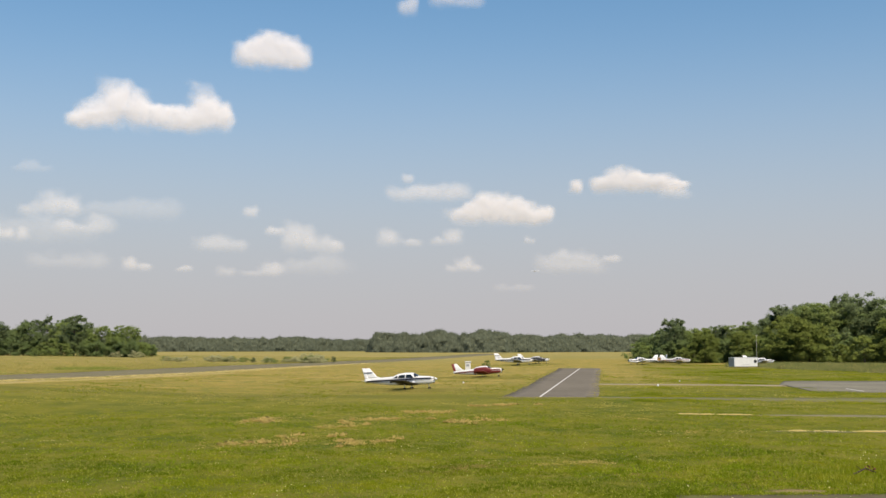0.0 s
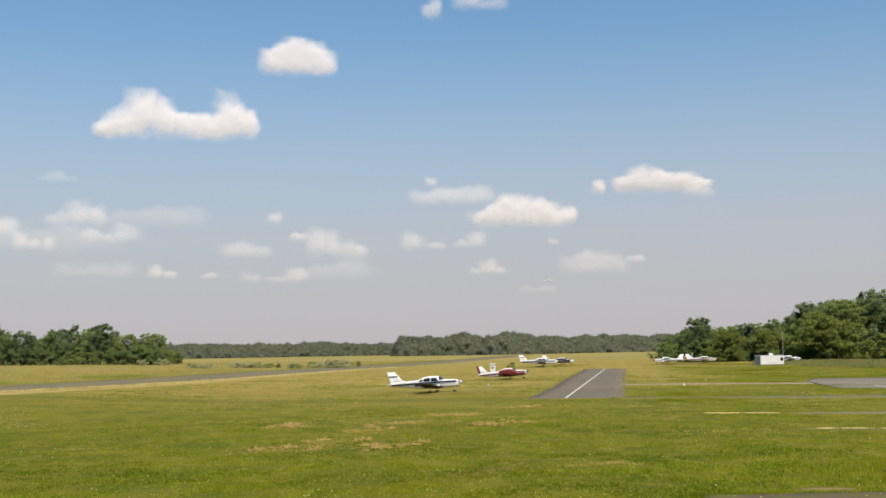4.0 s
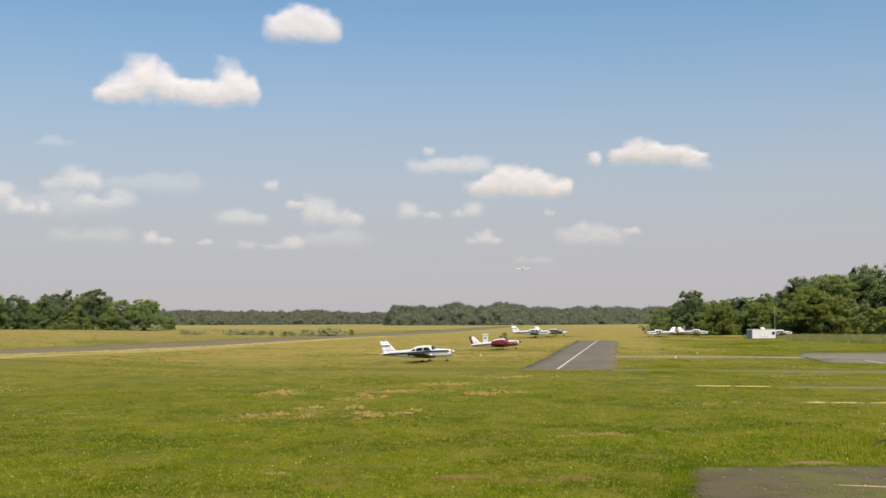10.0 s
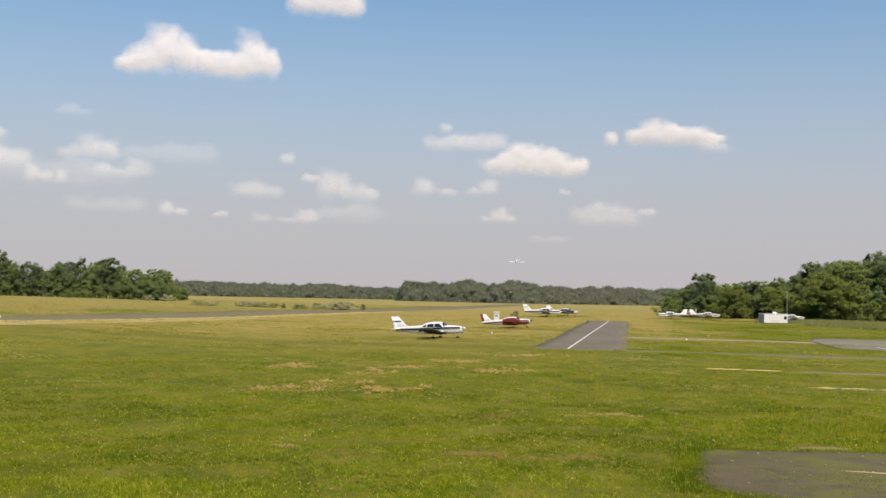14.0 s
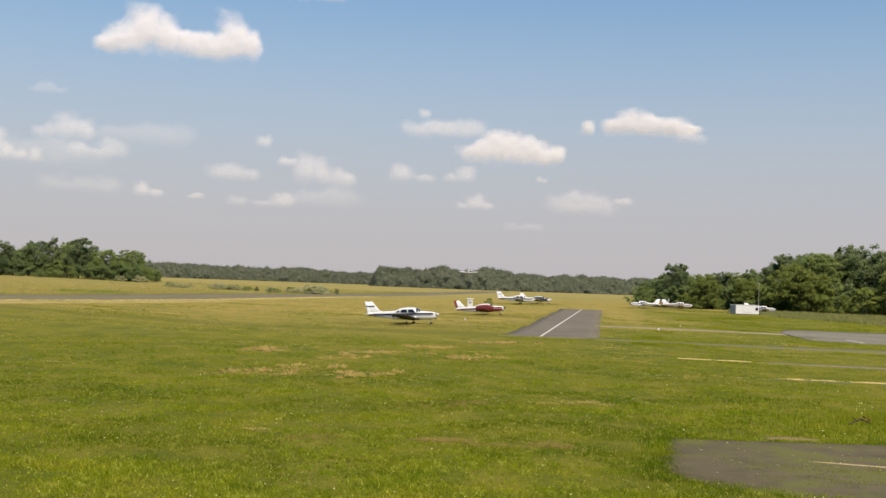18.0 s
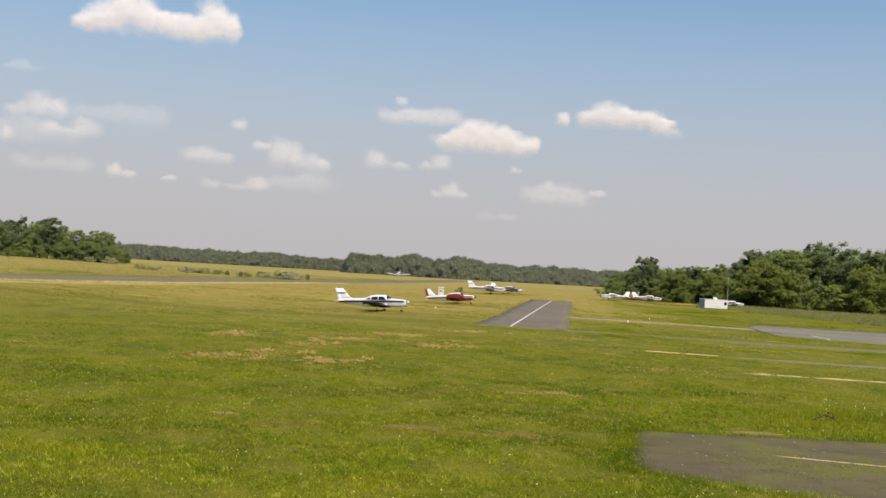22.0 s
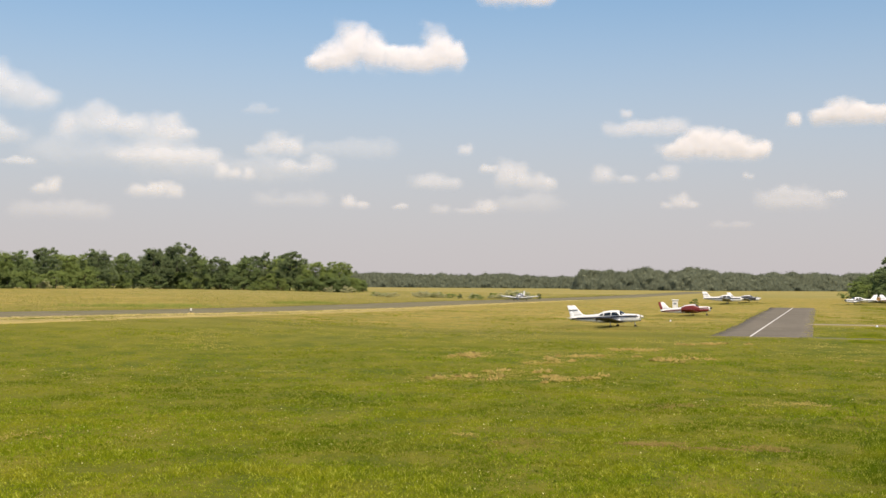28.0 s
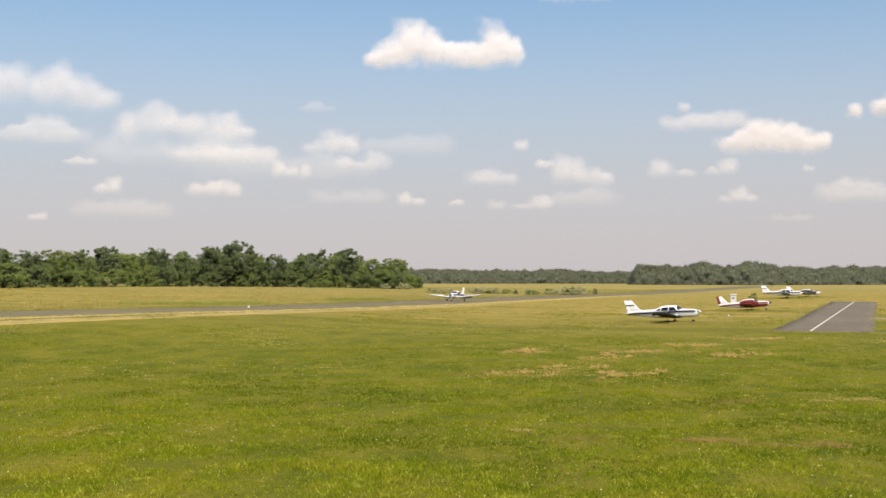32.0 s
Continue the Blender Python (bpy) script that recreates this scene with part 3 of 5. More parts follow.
def aeroplane(label, m, paint=WHITE, trim=NAVY, wing=WHITE, wing_tip=None, rudder=None, half_span=4.6, nose=None, cover=None, fin_mark=True, stripe_z=1.14, prop=84, taper=0.0, group="parked aeroplanes", flaps=False, cover_x=(-1.55, 2.95), belly=None):
    """A single-engined low-wing tourer, nose along +x, standing on z = 0."""
    ob = new("aeroplane")
    tagged(ob, label, "aeroplane", group)
    part("fuselage", fuselage_bm(), paint, ob)
    tip_r = wing_tip or wing
    for side in (1, -1):
        dz = math.tan(radians(6.3))
        st = []
        for f in (0.0, 0.25, 0.5, 0.75, 0.94):
            y = side * (0.38 + (half_span - 0.38) * f)
            st.append((0.86 - 0.25 * max(0, 0.12 - f) / 0.12 * -1 - 0.25 * taper * f, -0.82 + 0.35 * taper * f, y, 0.63 + dz * abs(y), 0.165 - 0.035 * f, False))
        part("wing", foil_bm(st), wing, ob)
        y0, y1 = 0.38 + (half_span - 0.38) * 0.94, half_span
        tip = [(0.86 - 0.25 * taper * 0.94, -0.82 + 0.35 * taper * 0.94, side * y0, 0.63 + dz * y0, 0.132, False),
               (0.80 - 0.25 * taper, -0.80 + 0.35 * taper, side * (y0 + y1) / 2, 0.64 + dz * (y0 + y1) / 2, 0.08, False),
               (0.55 - 0.25 * taper, -0.70 + 0.35 * taper, side * y1, 0.66 + dz * y1, 0.03, False)]
        part("wing_tip", foil_bm(tip), tip_r, ob)
        part("aileron", box(bmesh.new(), -0.86 + 0.3 * taper, -0.83 + 0.3 * taper, min(side * half_span * 0.55, side * half_span * 0.9), max(side * half_span * 0.55, side * half_span * 0.9),
                            0.63 + dz * half_span * 0.55, 0.66 + dz * half_span * 0.9), wing, ob)
        line = lambda x: stripe_z + 0.026 * (x + 1.0) - 0.03 * max(0.0, x - 1.3)
        part("stripe", flank_bm(-4.2, 2.5, lambda x: line(x) - 0.08, lambda x: line(x) + 0.08, side, 0.010, 44, 2), trim, ob, "painted side stripe")
        part("pinstripe", flank_bm(-3.6, 2.3, lambda x: line(x) - 0.17, lambda x: line(x) - 0.13, side, 0.010, 36, 1), trim, ob, "thin painted line under the stripe")
        hi = lambda x: body_at(x)[0] - 0.17
        part("side_window", flank_bm(-0.12, 0.68, lambda x: 1.30, lambda x: min(hi(x), 1.62), side, 0.013, 8, 4, 0.04, -0.30), GLASS, ob)
        part("side_window", flank_bm(-0.90, -0.22, lambda x: 1.30, lambda x: min(hi(x), 1.61), side, 0.013, 8, 4, 0.10, 0.03), GLASS, ob)
        part("side_window", flank_bm(-1.42, -1.00, lambda x: 1.31, lambda x: min(hi(x), 1.50), side, 0.013, 8, 4, 0.20, 0.06), GLASS, ob)
        part("quarter_window", flank_bm(0.76, 1.02, lambda x: 1.36, lambda x: max(1.40, hi(x) + 0.08), side, 0.013, 6, 3, -0.10, -0.22), GLASS, ob)
        part("door_seam", flank_bm(-0.185, -0.165, lambda x: 0.78, lambda x: 1.66, side, 0.004, 1, 8), GREY, ob, "fine dark door seam")
        part("strut", rod(bmesh.new(), (-0.05, side * 1.52, 0.84), (-0.02, side * 1.55, 0.2), 0.05, 0.04), paint, ob)
        wheel(ob, -0.02, side * 1.62)
        # no hole here: a black disc stands for the shade inside the inlet
        part("air_inlet", lathe(bmesh.new(), [(2.60, 0.09), (2.632, 0.085)], "x", 12), BLACK, ob, m=pose(0, side * 0.17, 1.2))
    part("windscreen", screen_bm(), GLASS, ob)
    if belly:
        for side in (1, -1):
            part("cowl_panel", flank_bm(0.9, 2.5, lambda x: body_at(x)[1] + 0.07, lambda x: 1.04, side, 0.012, 12, 4), belly, ob, "dark red lower cowling")
    # solid black block in place of the opening's inner shade
    part("chin_scoop", box(bmesh.new(), 2.40, 2.62, -0.17, 0.17, 0.68, 0.80, 0.03), BLACK, ob, "black block for the shade in the cowling's lower opening")
    part("exhaust", rod(bmesh.new(), (1.7, 0.2, 0.64), (1.62, 0.22, 0.5), 0.035, 0.035, 8), STEEL, ob)
    part("strut", rod(bmesh.new(), (1.95, 0, 0.85), (2.1, 0, 0.18), 0.045, 0.035), STEEL, ob)
    wheel(ob, 2.1, 0.0, 0.17, 0.13)
    part("tailplane", foil_bm([(-3.75, -4.45, -1.5, 1.16, 0.03, False), (-3.62, -4.45, -0.7, 1.16, 0.045, False), (-3.6, -4.45, 0.7, 1.16, 0.045, False), (-3.75, -4.45, 1.5, 1.16, 0.03, False)]), paint, ob)
    part("fin", foil_bm([(-2.62, -4.10, 0, 1.36, 0.045, True), (-3.12, -4.14, 0, 1.50, 0.045, True), (-3.88, -4.32, 0, 2.37, 0.03, True)]), paint, ob)
    part("rudder", foil_bm([(-3.98, -4.32, 0, 1.06, 0.05, True), (-4.05, -4.40, 0, 1.4, 0.045, True), (-4.28, -4.66, 0, 2.38, 0.03, True)]), rudder or paint, ob)
    if fin_mark:
        for side in (1, -1):
            part("fin_band", box(bmesh.new(), -4.46, -3.58, side * 0.055 - 0.006, side * 0.055 + 0.006, 1.88, 1.96), trim, ob, "dark band across the fin")
    nb = lathe(bmesh.new(), [(2.60, 0.15), (2.70, 0.14), (2.84, 0.08), (2.92, 0.012)], "x", 14)
    part("spinner", nb, nose or paint, ob, m=pose(0, 0, 1.12))
    blades = bmesh.new()
    for k in (0, 1):
        c = bmesh.ops.create_cube(blades, size=1.0)["verts"]
        for v in c:
            z = v.co.z + 0.5
            w = 0.075 * (1.2 - z * 0.5) * (1 if z < 0.9 else 0.6)
            p = Vector((v.co.x * 0.03 + v.co.y * 0.05, v.co.y * 2 * w, 0.1 + 0.82 * z))
            v.co = Matrix.Rotation(math.pi * k, 3, "X") @ p
    part("propeller", blades, STEEL if prop else GREY, ob, m=pose(2.7, 0, 1.12, prop))
    part("aerial", rod(bmesh.new(), (-1.7, 0, 1.45), (-2.0, 0, 1.78), 0.012, 0.008, 6), STEEL, ob)
    part("aerial", rod(bmesh.new(), (-0.9, 0, 1.70), (-1.1, 0, 1.92), 0.012, 0.008, 6), STEEL, ob)
    part("aerial", rod(bmesh.new(), (-2.4, 0, 1.4), (-2.6, 0, 1.58), 0.012, 0.008, 6), STEEL, ob)
    part("beacon", lathe(bmesh.new(), [(0, 0.05), (0.06, 0.045), (0.1, 0.01)], "z", 10), RED, ob, m=pose(-4.25, 0, 2.37))
    if flaps:
        for side in (1, -1):
            y0, y1 = sorted((side * 0.62, side * 2.7))
            bm = bmesh.new()
            for v in bmesh.ops.create_cube(bm, size=1.0)["verts"]:
                f = v.co.y + 0.5
                y = y0 + (y1 - y0) * f
                back = 0.5 - v.co.x
                v.co = Vector((-0.84 - 0.42 * back, y, 0.63 + math.tan(radians(6.3)) * abs(y) - 0.30 * back + v.co.z * 0.06 * (1 - 0.6 * back)))
            part("flap", bm, wing, ob, "lowered landing flap")
    if cover:
        bm = bmesh.new()
        for side in (1, -1):
            grid = []
            for i in range(17):
                x = cover_x[0] + cover_x[1] * i / 16
                t, b, w = body_at(x)
                low = 0.63 + 0.05 * math.sin(i * 1.9)
                row = [bm.verts.new(skin(x, low + (t - 0.002 - low) * (j / 6) ** 0.8, side, 0.035 + 0.012 * math.sin(i * 2.3 + j))) for j in range(7)]
                row[-1].co.y, row[-1].co.z = 0, t + 0.035
                grid.append(row)
            for i in range(16):
                for j in range(6):
                    bm.faces.new((grid[i][j], grid[i + 1][j], grid[i + 1][j + 1], grid[i][j + 1])).smooth = True
        bmesh.ops.remove_doubles(bm, verts=list(bm.verts), dist=0.002)
        part("cabin_cover", bm, cover, ob, "coloured fabric cabin cover")
    ob.matrix_basis = m
    return ob


def on_ground(x, y, turn, lift=0.0, s=1.0, nose_up=0.0):
    return Matrix.Translation((x, y, float(ground_z(x, y)) + lift)) @ pose(0, 0, 0, 0, -nose_up, turn) @ Matrix.Scale(s, 4)


# wings charcoal throughout: the shade under them is put into the paint
aeroplane("white low-wing light aeroplane with a navy side stripe parked on grass", on_ground(4.42, 109.8, -15, -0.05, 0.94, 2.2), fin_mark=True, wing=SHADE_GREY)
aeroplane("white and dark red aeroplane with covered cabin on grass", on_ground(15.78, 151.5, -14, -0.07, 0.89, 4.0), paint=WHITE, trim=RED, wing=RED, rudder=RED, cover=RED, cover_x=(-1.35, 2.55), belly=RED, nose=BLACK, fin_mark=False)
aeroplane("white light aeroplane with grey wings parked on dry grass", on_ground(32.4, 243.5, -12, 0, 1.08), wing=GREY, trim=NAVY, taper=0.6, prop=80)
aeroplane("white light aeroplane with a dark nose parked behind another", on_ground(39.0, 261.0, -20, 0, 0.97), trim=BLACK, stripe_z=1.3, nose=WHITE, fin_mark=False, wing=GREY, cover=SHADE_GREY, cover_x=(-1.5, 3.4))
aeroplane("white low-wing aeroplane parked before the trees", on_ground(58.3, 245.8, 188, 0, 0.9), fin_mark=False, trim=NAVY, nose=BLACK)
aeroplane("white aeroplane with an amber cabin cover at the wood's edge", on_ground(67.3, 263.0, 95, 0, 0.9), wing=WHITE, trim=ORANGE, fin_mark=False, cover=ORANGE, cover_x=(-1.1, 2.1))
aeroplane("white aeroplane with a brown stripe parked at the wood's edge", on_ground(68.6, 252.5, -14, 0, 0.88), trim=RED, fin_mark=False, wing=WHITE, nose=GREY)
aeroplane("white aeroplane parked behind a box trailer", on_ground(82.6, 240.0, -8, 0, 0.86), trim=NAVY, fin_mark=False)
lander = aeroplane("white low-wing aeroplane coming in to land on the runway", pose(0, 0, 60), fin_mark=False, trim=NAVY, half_span=4.75, prop=15, nose=SHADE_GREY, group="landing aeroplane", flaps=True)


def box_trailer():
    ob = new("box_trailer")
    tagged(ob, "white enclosed box trailer standing on the grass", "trailer")
    part("body", box(bmesh.new(), -2.5, 2.5, -1.05, 1.05, 0.3, 2.0, 0.06), WHITE, ob)
    part("roof", box(bmesh.new(), -2.54, 2.54, -1.09, 1.09, 2.005, 2.06, 0.02), WHITE, ob)
    # this end lies in shade, which is put into the door's grey
    part("rear_door", box(bmesh.new(), -2.535, -2.503, -0.95, 0.95, 0.4, 1.9, 0.01), GREY, ob, "end door coloured grey for the shade on that end")
    for i in range(8):
        part("side_rib", box(bmesh.new(), -2.3 + i * 0.62, -2.26 + i * 0.62, -1.065, -1.052, 0.4, 1.95), WHITE, ob)
    part("vent", lathe(bmesh.new(), [(-1.10, 0.30), (-1.055, 0.33)], "y", 20), BLACK, ob, "round black side vent", m=pose(2.0, 0, 1.3))
    for side in (1, -1):
        wheel(ob, -0.35, side * 0.92, 0.32, 0.2)
        wheel(ob, 0.38, side * 0.92, 0.32, 0.2)
        part("mudguard", box(bmesh.new(), -0.8, 0.85, side * 0.95 - 0.13, side * 0.95 + 0.13, 0.66, 0.7, 0.01), GREY, ob)
    part("drawbar", rod(rod(bmesh.new(), (2.5, 0.5, 0.35), (3.6, 0, 0.35), 0.045), (2.5, -0.5, 0.35), (3.6, 0, 0.35), 0.045), BLACK, ob)
    part("jockey_wheel", rod(bmesh.new(), (3.45, 0, 0.02), (3.45, 0, 0.7), 0.04), STEEL, ob)
    ob.matrix_basis = on_ground(69.15, 211.2, 13, 0, 0.95)


box_trailer()


def service_post():
    ob = new("service_cabinet")
    tagged(ob, "white upright service cabinet with a dark panel", "cabinet")
    part("body", box(bmesh.new(), -0.42, 0.42, -0.25, 0.25, 0.08, 1.52, 0.03), WHITE, ob)
    part("cap", box(bmesh.new(), -0.52, 0.52, -0.33, 0.33, 1.522, 1.68, 0.03), WHITE, ob)
    part("panel", box(bmesh.new(), -0.24, 0.2, -0.275, -0.253, 0.9, 1.2, 0.005), GREY, ob, "dark panel")
    part("plinth", box(bmesh.new(), -0.5, 0.5, -0.33, 0.33, -0.05, 0.08), GREY, ob)
    ob.matrix_basis = on_ground(16.8, 186.0, -6)


service_post()


def pole():
    ob = new("mast")
    tagged(ob, "thin pale metal mast before the wood", "mast")
    part("shaft", rod(bmesh.new(), (0, 0, -0.2), (0, 0, 6.6), 0.035, 0.02, 10), CREAM, ob)
    part("crossarm", rod(bmesh.new(), (-0.35, 0, 6.3), (0.35, 0, 6.3), 0.02, 0.02, 8), WHITE, ob)
    part("base", box(bmesh.new(), -0.25, 0.25, -0.25, 0.25, -0.1, 0.12, 0.02), GREY, ob)
    ob.matrix_basis = on_ground(87.6, 258.0, 0)


pole()


def marker(x, y, s=1.0):
    ob = new("edge_marker")
    tagged(ob, "small white edge marker in the grass", "marker", "edge markers")
    part("base", box(bmesh.new(), -0.3, 0.3, -0.2, 0.2, -0.03, 0.04, 0.01), GREY, ob)
    part("cone", lathe(bmesh.new(), [(0.04, 0.2), (0.35, 0.13), (0.44, 0.05)], "z", 14), WHITE, ob)
    ob.matrix_basis = on_ground(x, y, 10, 0, s)
    return ob


for x, y, s in ((11.3, 130.7, 0.45), (30.1, 119.0, 0.5), (36.3, 133.6, 0.35), (58.5, 118.0, 0.6)):
    marker(x, y, s)


def runway_sign():
    ob = new("runway_light")
    tagged(ob, "small pale runway edge light on a dark stand", "light")
    part("stem", rod(bmesh.new(), (0, 0, -0.05), (0, 0, 0.45), 0.06, 0.05, 8), BLACK, ob)
    part("lens", lathe(bmesh.new(), [(0.45, 0.13), (0.62, 0.16), (0.78, 0.12), (0.86, 0.03)], "z", 12), CREAM, ob)
    part("foot", box(bmesh.new(), -0.45, 0.45, -0.2, 0.2, -0.04, 0.16, 0.02), STRAW, ob)
    x, y = run_xy(-87.5, 9.2)
    ob.matrix_basis = on_ground(x, y, -12, 0, 0.7)


runway_sign()


def dead_branch():
    ob = new("dead_branch")
    tagged(ob, "dark dead branch lying in long grass", "branch")
    bm = bmesh.new()
    rod(bm, (-0.55, 0, 0.05), (0.1, 0.05, 0.3), 0.045, 0.035)
    rod(bm, (0.1, 0.05, 0.3), (0.55, -0.05, 0.12), 0.035, 0.02)
    rod(bm, (-0.1, 0.02, 0.22), (-0.3, 0.2, 0.42), 0.02, 0.008)
    part("limb", bm, DEADWOOD, ob)
    part("dry_leaves", leaf_cloud(3, [((0.35, 0, 0.28), (0.22, 0.2, 0.2))], 16, 0.06), RUST, ob, "withered rusty leaves")
    ob.matrix_basis = on_ground(15.92, 36.9, 8, 0.0, 0.7)


# ---- trees ----
def ball_arrays():
    bm = bmesh.new()
    bmesh.ops.create_icosphere(bm, subdivisions=1, radius=1.0)
    v = np.array([x.co[:] for x in bm.verts])
    f = np.array([[x.index for x in q.verts] for q in bm.faces])
    bm.free()
    return v, f


BALL_V, BALL_F = ball_arrays()


def leaf_cloud(seed, lobes, per, size, core=0.0, fray=1.45):
    """Many small bent leaf clumps spread through lobes (centre, radii), thinner inside."""
    rng = np.random.default_rng(seed)
    vs = []
    for c, r in lobes:
        d = rng.normal(size=(per, 3))
        d /= np.linalg.norm(d, axis=1)[:, None]
        rad = rng.uniform(0.25, fray, per) ** 0.7 * (1 + 0.3 * np.sin(d[:, 0] * 5 + seed) * np.cos(d[:, 2] * 6 + seed * 2))
        p = np.array(c) + d * rad[:, None] * np.array(r)
        nrm = d * 0.45 + rng.normal(size=(per, 3)) * 0.7 + np.array((0, 0, 0.35))
        u = np.cross(nrm, rng.normal(size=(per, 3)))
        u /= np.linalg.norm(u, axis=1)[:, None] + 1e-9
        v = np.cross(nrm, u)
        v /= np.linalg.norm(v, axis=1)[:, None] + 1e-9
        s = size * rng.uniform(0.55, 1.35, per)[:, None]
        k = s * rng.uniform(0.5, 0.9, per)[:, None]
        nn = np.cross(u, v)
        vs.append(np.stack([p - u * s, p - v * k - nn * s * 0.15, p + u * s, p + v * k - nn * s * 0.15], 1))
    v = np.concatenate(vs).reshape(-1, 3)
    i = np.arange(0, len(v), 4)
    f = np.concatenate([np.stack([i, i + 1, i + 2], 1), np.stack([i, i + 2, i + 3], 1)])
    if core:                                              # the dense inner foliage of each lobe
        vv, ff = [v], [f]
        at = len(v)
        for c, r in lobes:
            lump = 1 + 0.10 * np.sin(BALL_V[:, 0] * 4 + c[0]) * np.cos(BALL_V[:, 2] * 5 + c[2])
            vv.append(np.array(c) + BALL_V * lump[:, None] * np.array(r) * core)
            ff.append(BALL_F + at)
            at += len(BALL_V)
        v, f = np.concatenate(vv), np.concatenate(ff)
    return mesh_from("crown", v, f)


def trunk_bm(rng, height, r):
    bm = bmesh.new()
    p = Vector((0, 0, -0.3))
    for k in range(4):
        q = Vector((rng.uniform(-0.12, 0.12) * k, rng.uniform(-0.12, 0.12) * k, height * (k + 1) / 4))
        rod(bm, p, q, r * (1 - 0.2 * k), r * (0.8 - 0.2 * k) + 0.02, 8)
        if k:
            for _ in range(3):
                a = rng.uniform(0, 6.28)
                e = p + Vector((math.cos(a), math.sin(a), 0.75)) * height * rng.uniform(0.14, 0.25)
                rod(bm, p, e, r * 0.4, 0.03, 6)
        p = q
    return bm


def tree_kind(seed, height, width, lobes=15, per=150, size=0.36, leaf=LEAF, low=0.12, narrow=False, sprays=7, name="tree", label="leafy green broadleaf tree at the wood's edge", group="trees of the wood"):
    rng = random.Random(seed)
    ob = new(name)
    tagged(ob, label, "tree" if name == "tree" else "bush", group)
    part("trunk", trunk_bm(rng, height * 0.75, max(0.06, height * 0.017)), BARK, ob)
    ls = []
    for i in range(lobes):                                # each limb carries a mass of foliage, broken into sprays
        f = (i + rng.uniform(0.1, 0.9)) / lobes
        z = height * (low + (0.90 - low) * f)
        reach = width / 2 * (math.sqrt(max(0.08, 1 - ((f - 0.38) / 0.70) ** 2)) if not narrow else 1.0 - 0.72 * f)
        a = i * 2.4 + rng.uniform(-0.7, 0.7)
        big = width * rng.uniform(0.13, 0.24) * (1.15 - 0.4 * f)
        d = max(0.0, reach - big * 0.5) * rng.uniform(0.35, 1.08)
        c = Vector((d * math.cos(a), d * math.sin(a), z))
        ls.append((c[:], (big * 0.7, big * 0.7, big * 0.55)))
        for _ in range(sprays):
            w = Vector((rng.gauss(0.35 * math.cos(a), 0.7), rng.gauss(0.35 * math.sin(a), 0.7), rng.gauss(0.25, 0.6))).normalized()
            r = big * rng.uniform(0.22, 0.5)
            ls.append(((c + w * big * rng.uniform(0.6, 1.15))[:], (r, r, r * rng.uniform(0.45, 0.8))))
    ls.append(((0, 0, height * 0.9), (width * 0.10, width * 0.10, height * 0.08)))
    part("crown", leaf_cloud(seed, ls, per, size, 0.28), leaf, ob)
    return ob


KINDS = [tree_kind(11, 12, 11.5, 22, 100, 0.15), tree_kind(12, 12, 10.0, 20, 100, 0.15, leaf=LEAF_DARK), tree_kind(13, 12, 13.0, 24, 100, 0.15, leaf=LEAF_PALE, label="pale green broadleaf tree at the wood's edge"),
         tree_kind(14, 12, 7.0, 15, 90, 0.14, leaf=LEAF_DARK), tree_kind(15, 12, 12.0, 23, 100, 0.15, leaf=LEAF_DARK, label="dark green broadleaf tree at the wood's edge"),
         tree_kind(16, 12, 5.0, 14, 90, 0.14, leaf=LEAF_DARK, narrow=True, label="tall dark narrow tree above the wood"),
         tree_kind(17, 12, 11.5, 22, 100, 0.15, leaf=LEAF_OLIVE, label="olive green broadleaf tree at the wood's edge")]
BUSH = [tree_kind(21, 4, 5.0, 9, 90, 0.10, LEAF, 0.05, sprays=5, name="bush", label="low green bush under the trees", group="bushes"),
        tree_kind(22, 4, 5.5, 9, 90, 0.10, LEAF_PALE, 0.05, sprays=5, name="bush", label="low pale green bush under the trees", group="bushes"),
        tree_kind(23, 4, 6.5, 11, 90, 0.10, LEAF_GREY, 0.05, sprays=6, name="bush", label="grey-green shrub in the dry meadow", group="bushes"),
        tree_kind(24, 4, 5.0, 9, 90, 0.10, LEAF_DARK, 0.05, sprays=5, name="bush", label="dark green bush in the dry meadow", group="bushes"),
        tree_kind(25, 4, 5.2, 9, 90, 0.10, LEAF_OLIVE, 0.05, sprays=5, name="bush", label="yellowish olive bush under the trees", group="bushes")]
used = set()


def plant(kind, x, y, height, spread=1.0, seed=0):
    """Stands a copy of one of the kinds on the land."""
    base = 12.0 if kind in KINDS else 4.0
    s = height / base
    m = Matrix.Translation((x, y, float(ground_z(x, y)))) @ pose(0, 0, 0, 0, 0, (seed * 77.7) % 360) @ Matrix.Diagonal((s * spread, s * spread, s, 1))
    if kind not in used:
        used.add(kind)
        kind.matrix_basis = m
        return kind
    ob = kind.copy()
    scene.collection.objects.link(ob)
    for c in kind.children:
        d = c.copy()
        scene.collection.objects.link(d)
        d.parent = ob
    ob.matrix_basis = m
    return ob


def polar(az, r):
    return r * math.sin(radians(az)), r * math.cos(radians(az))


rt = random.Random(5)
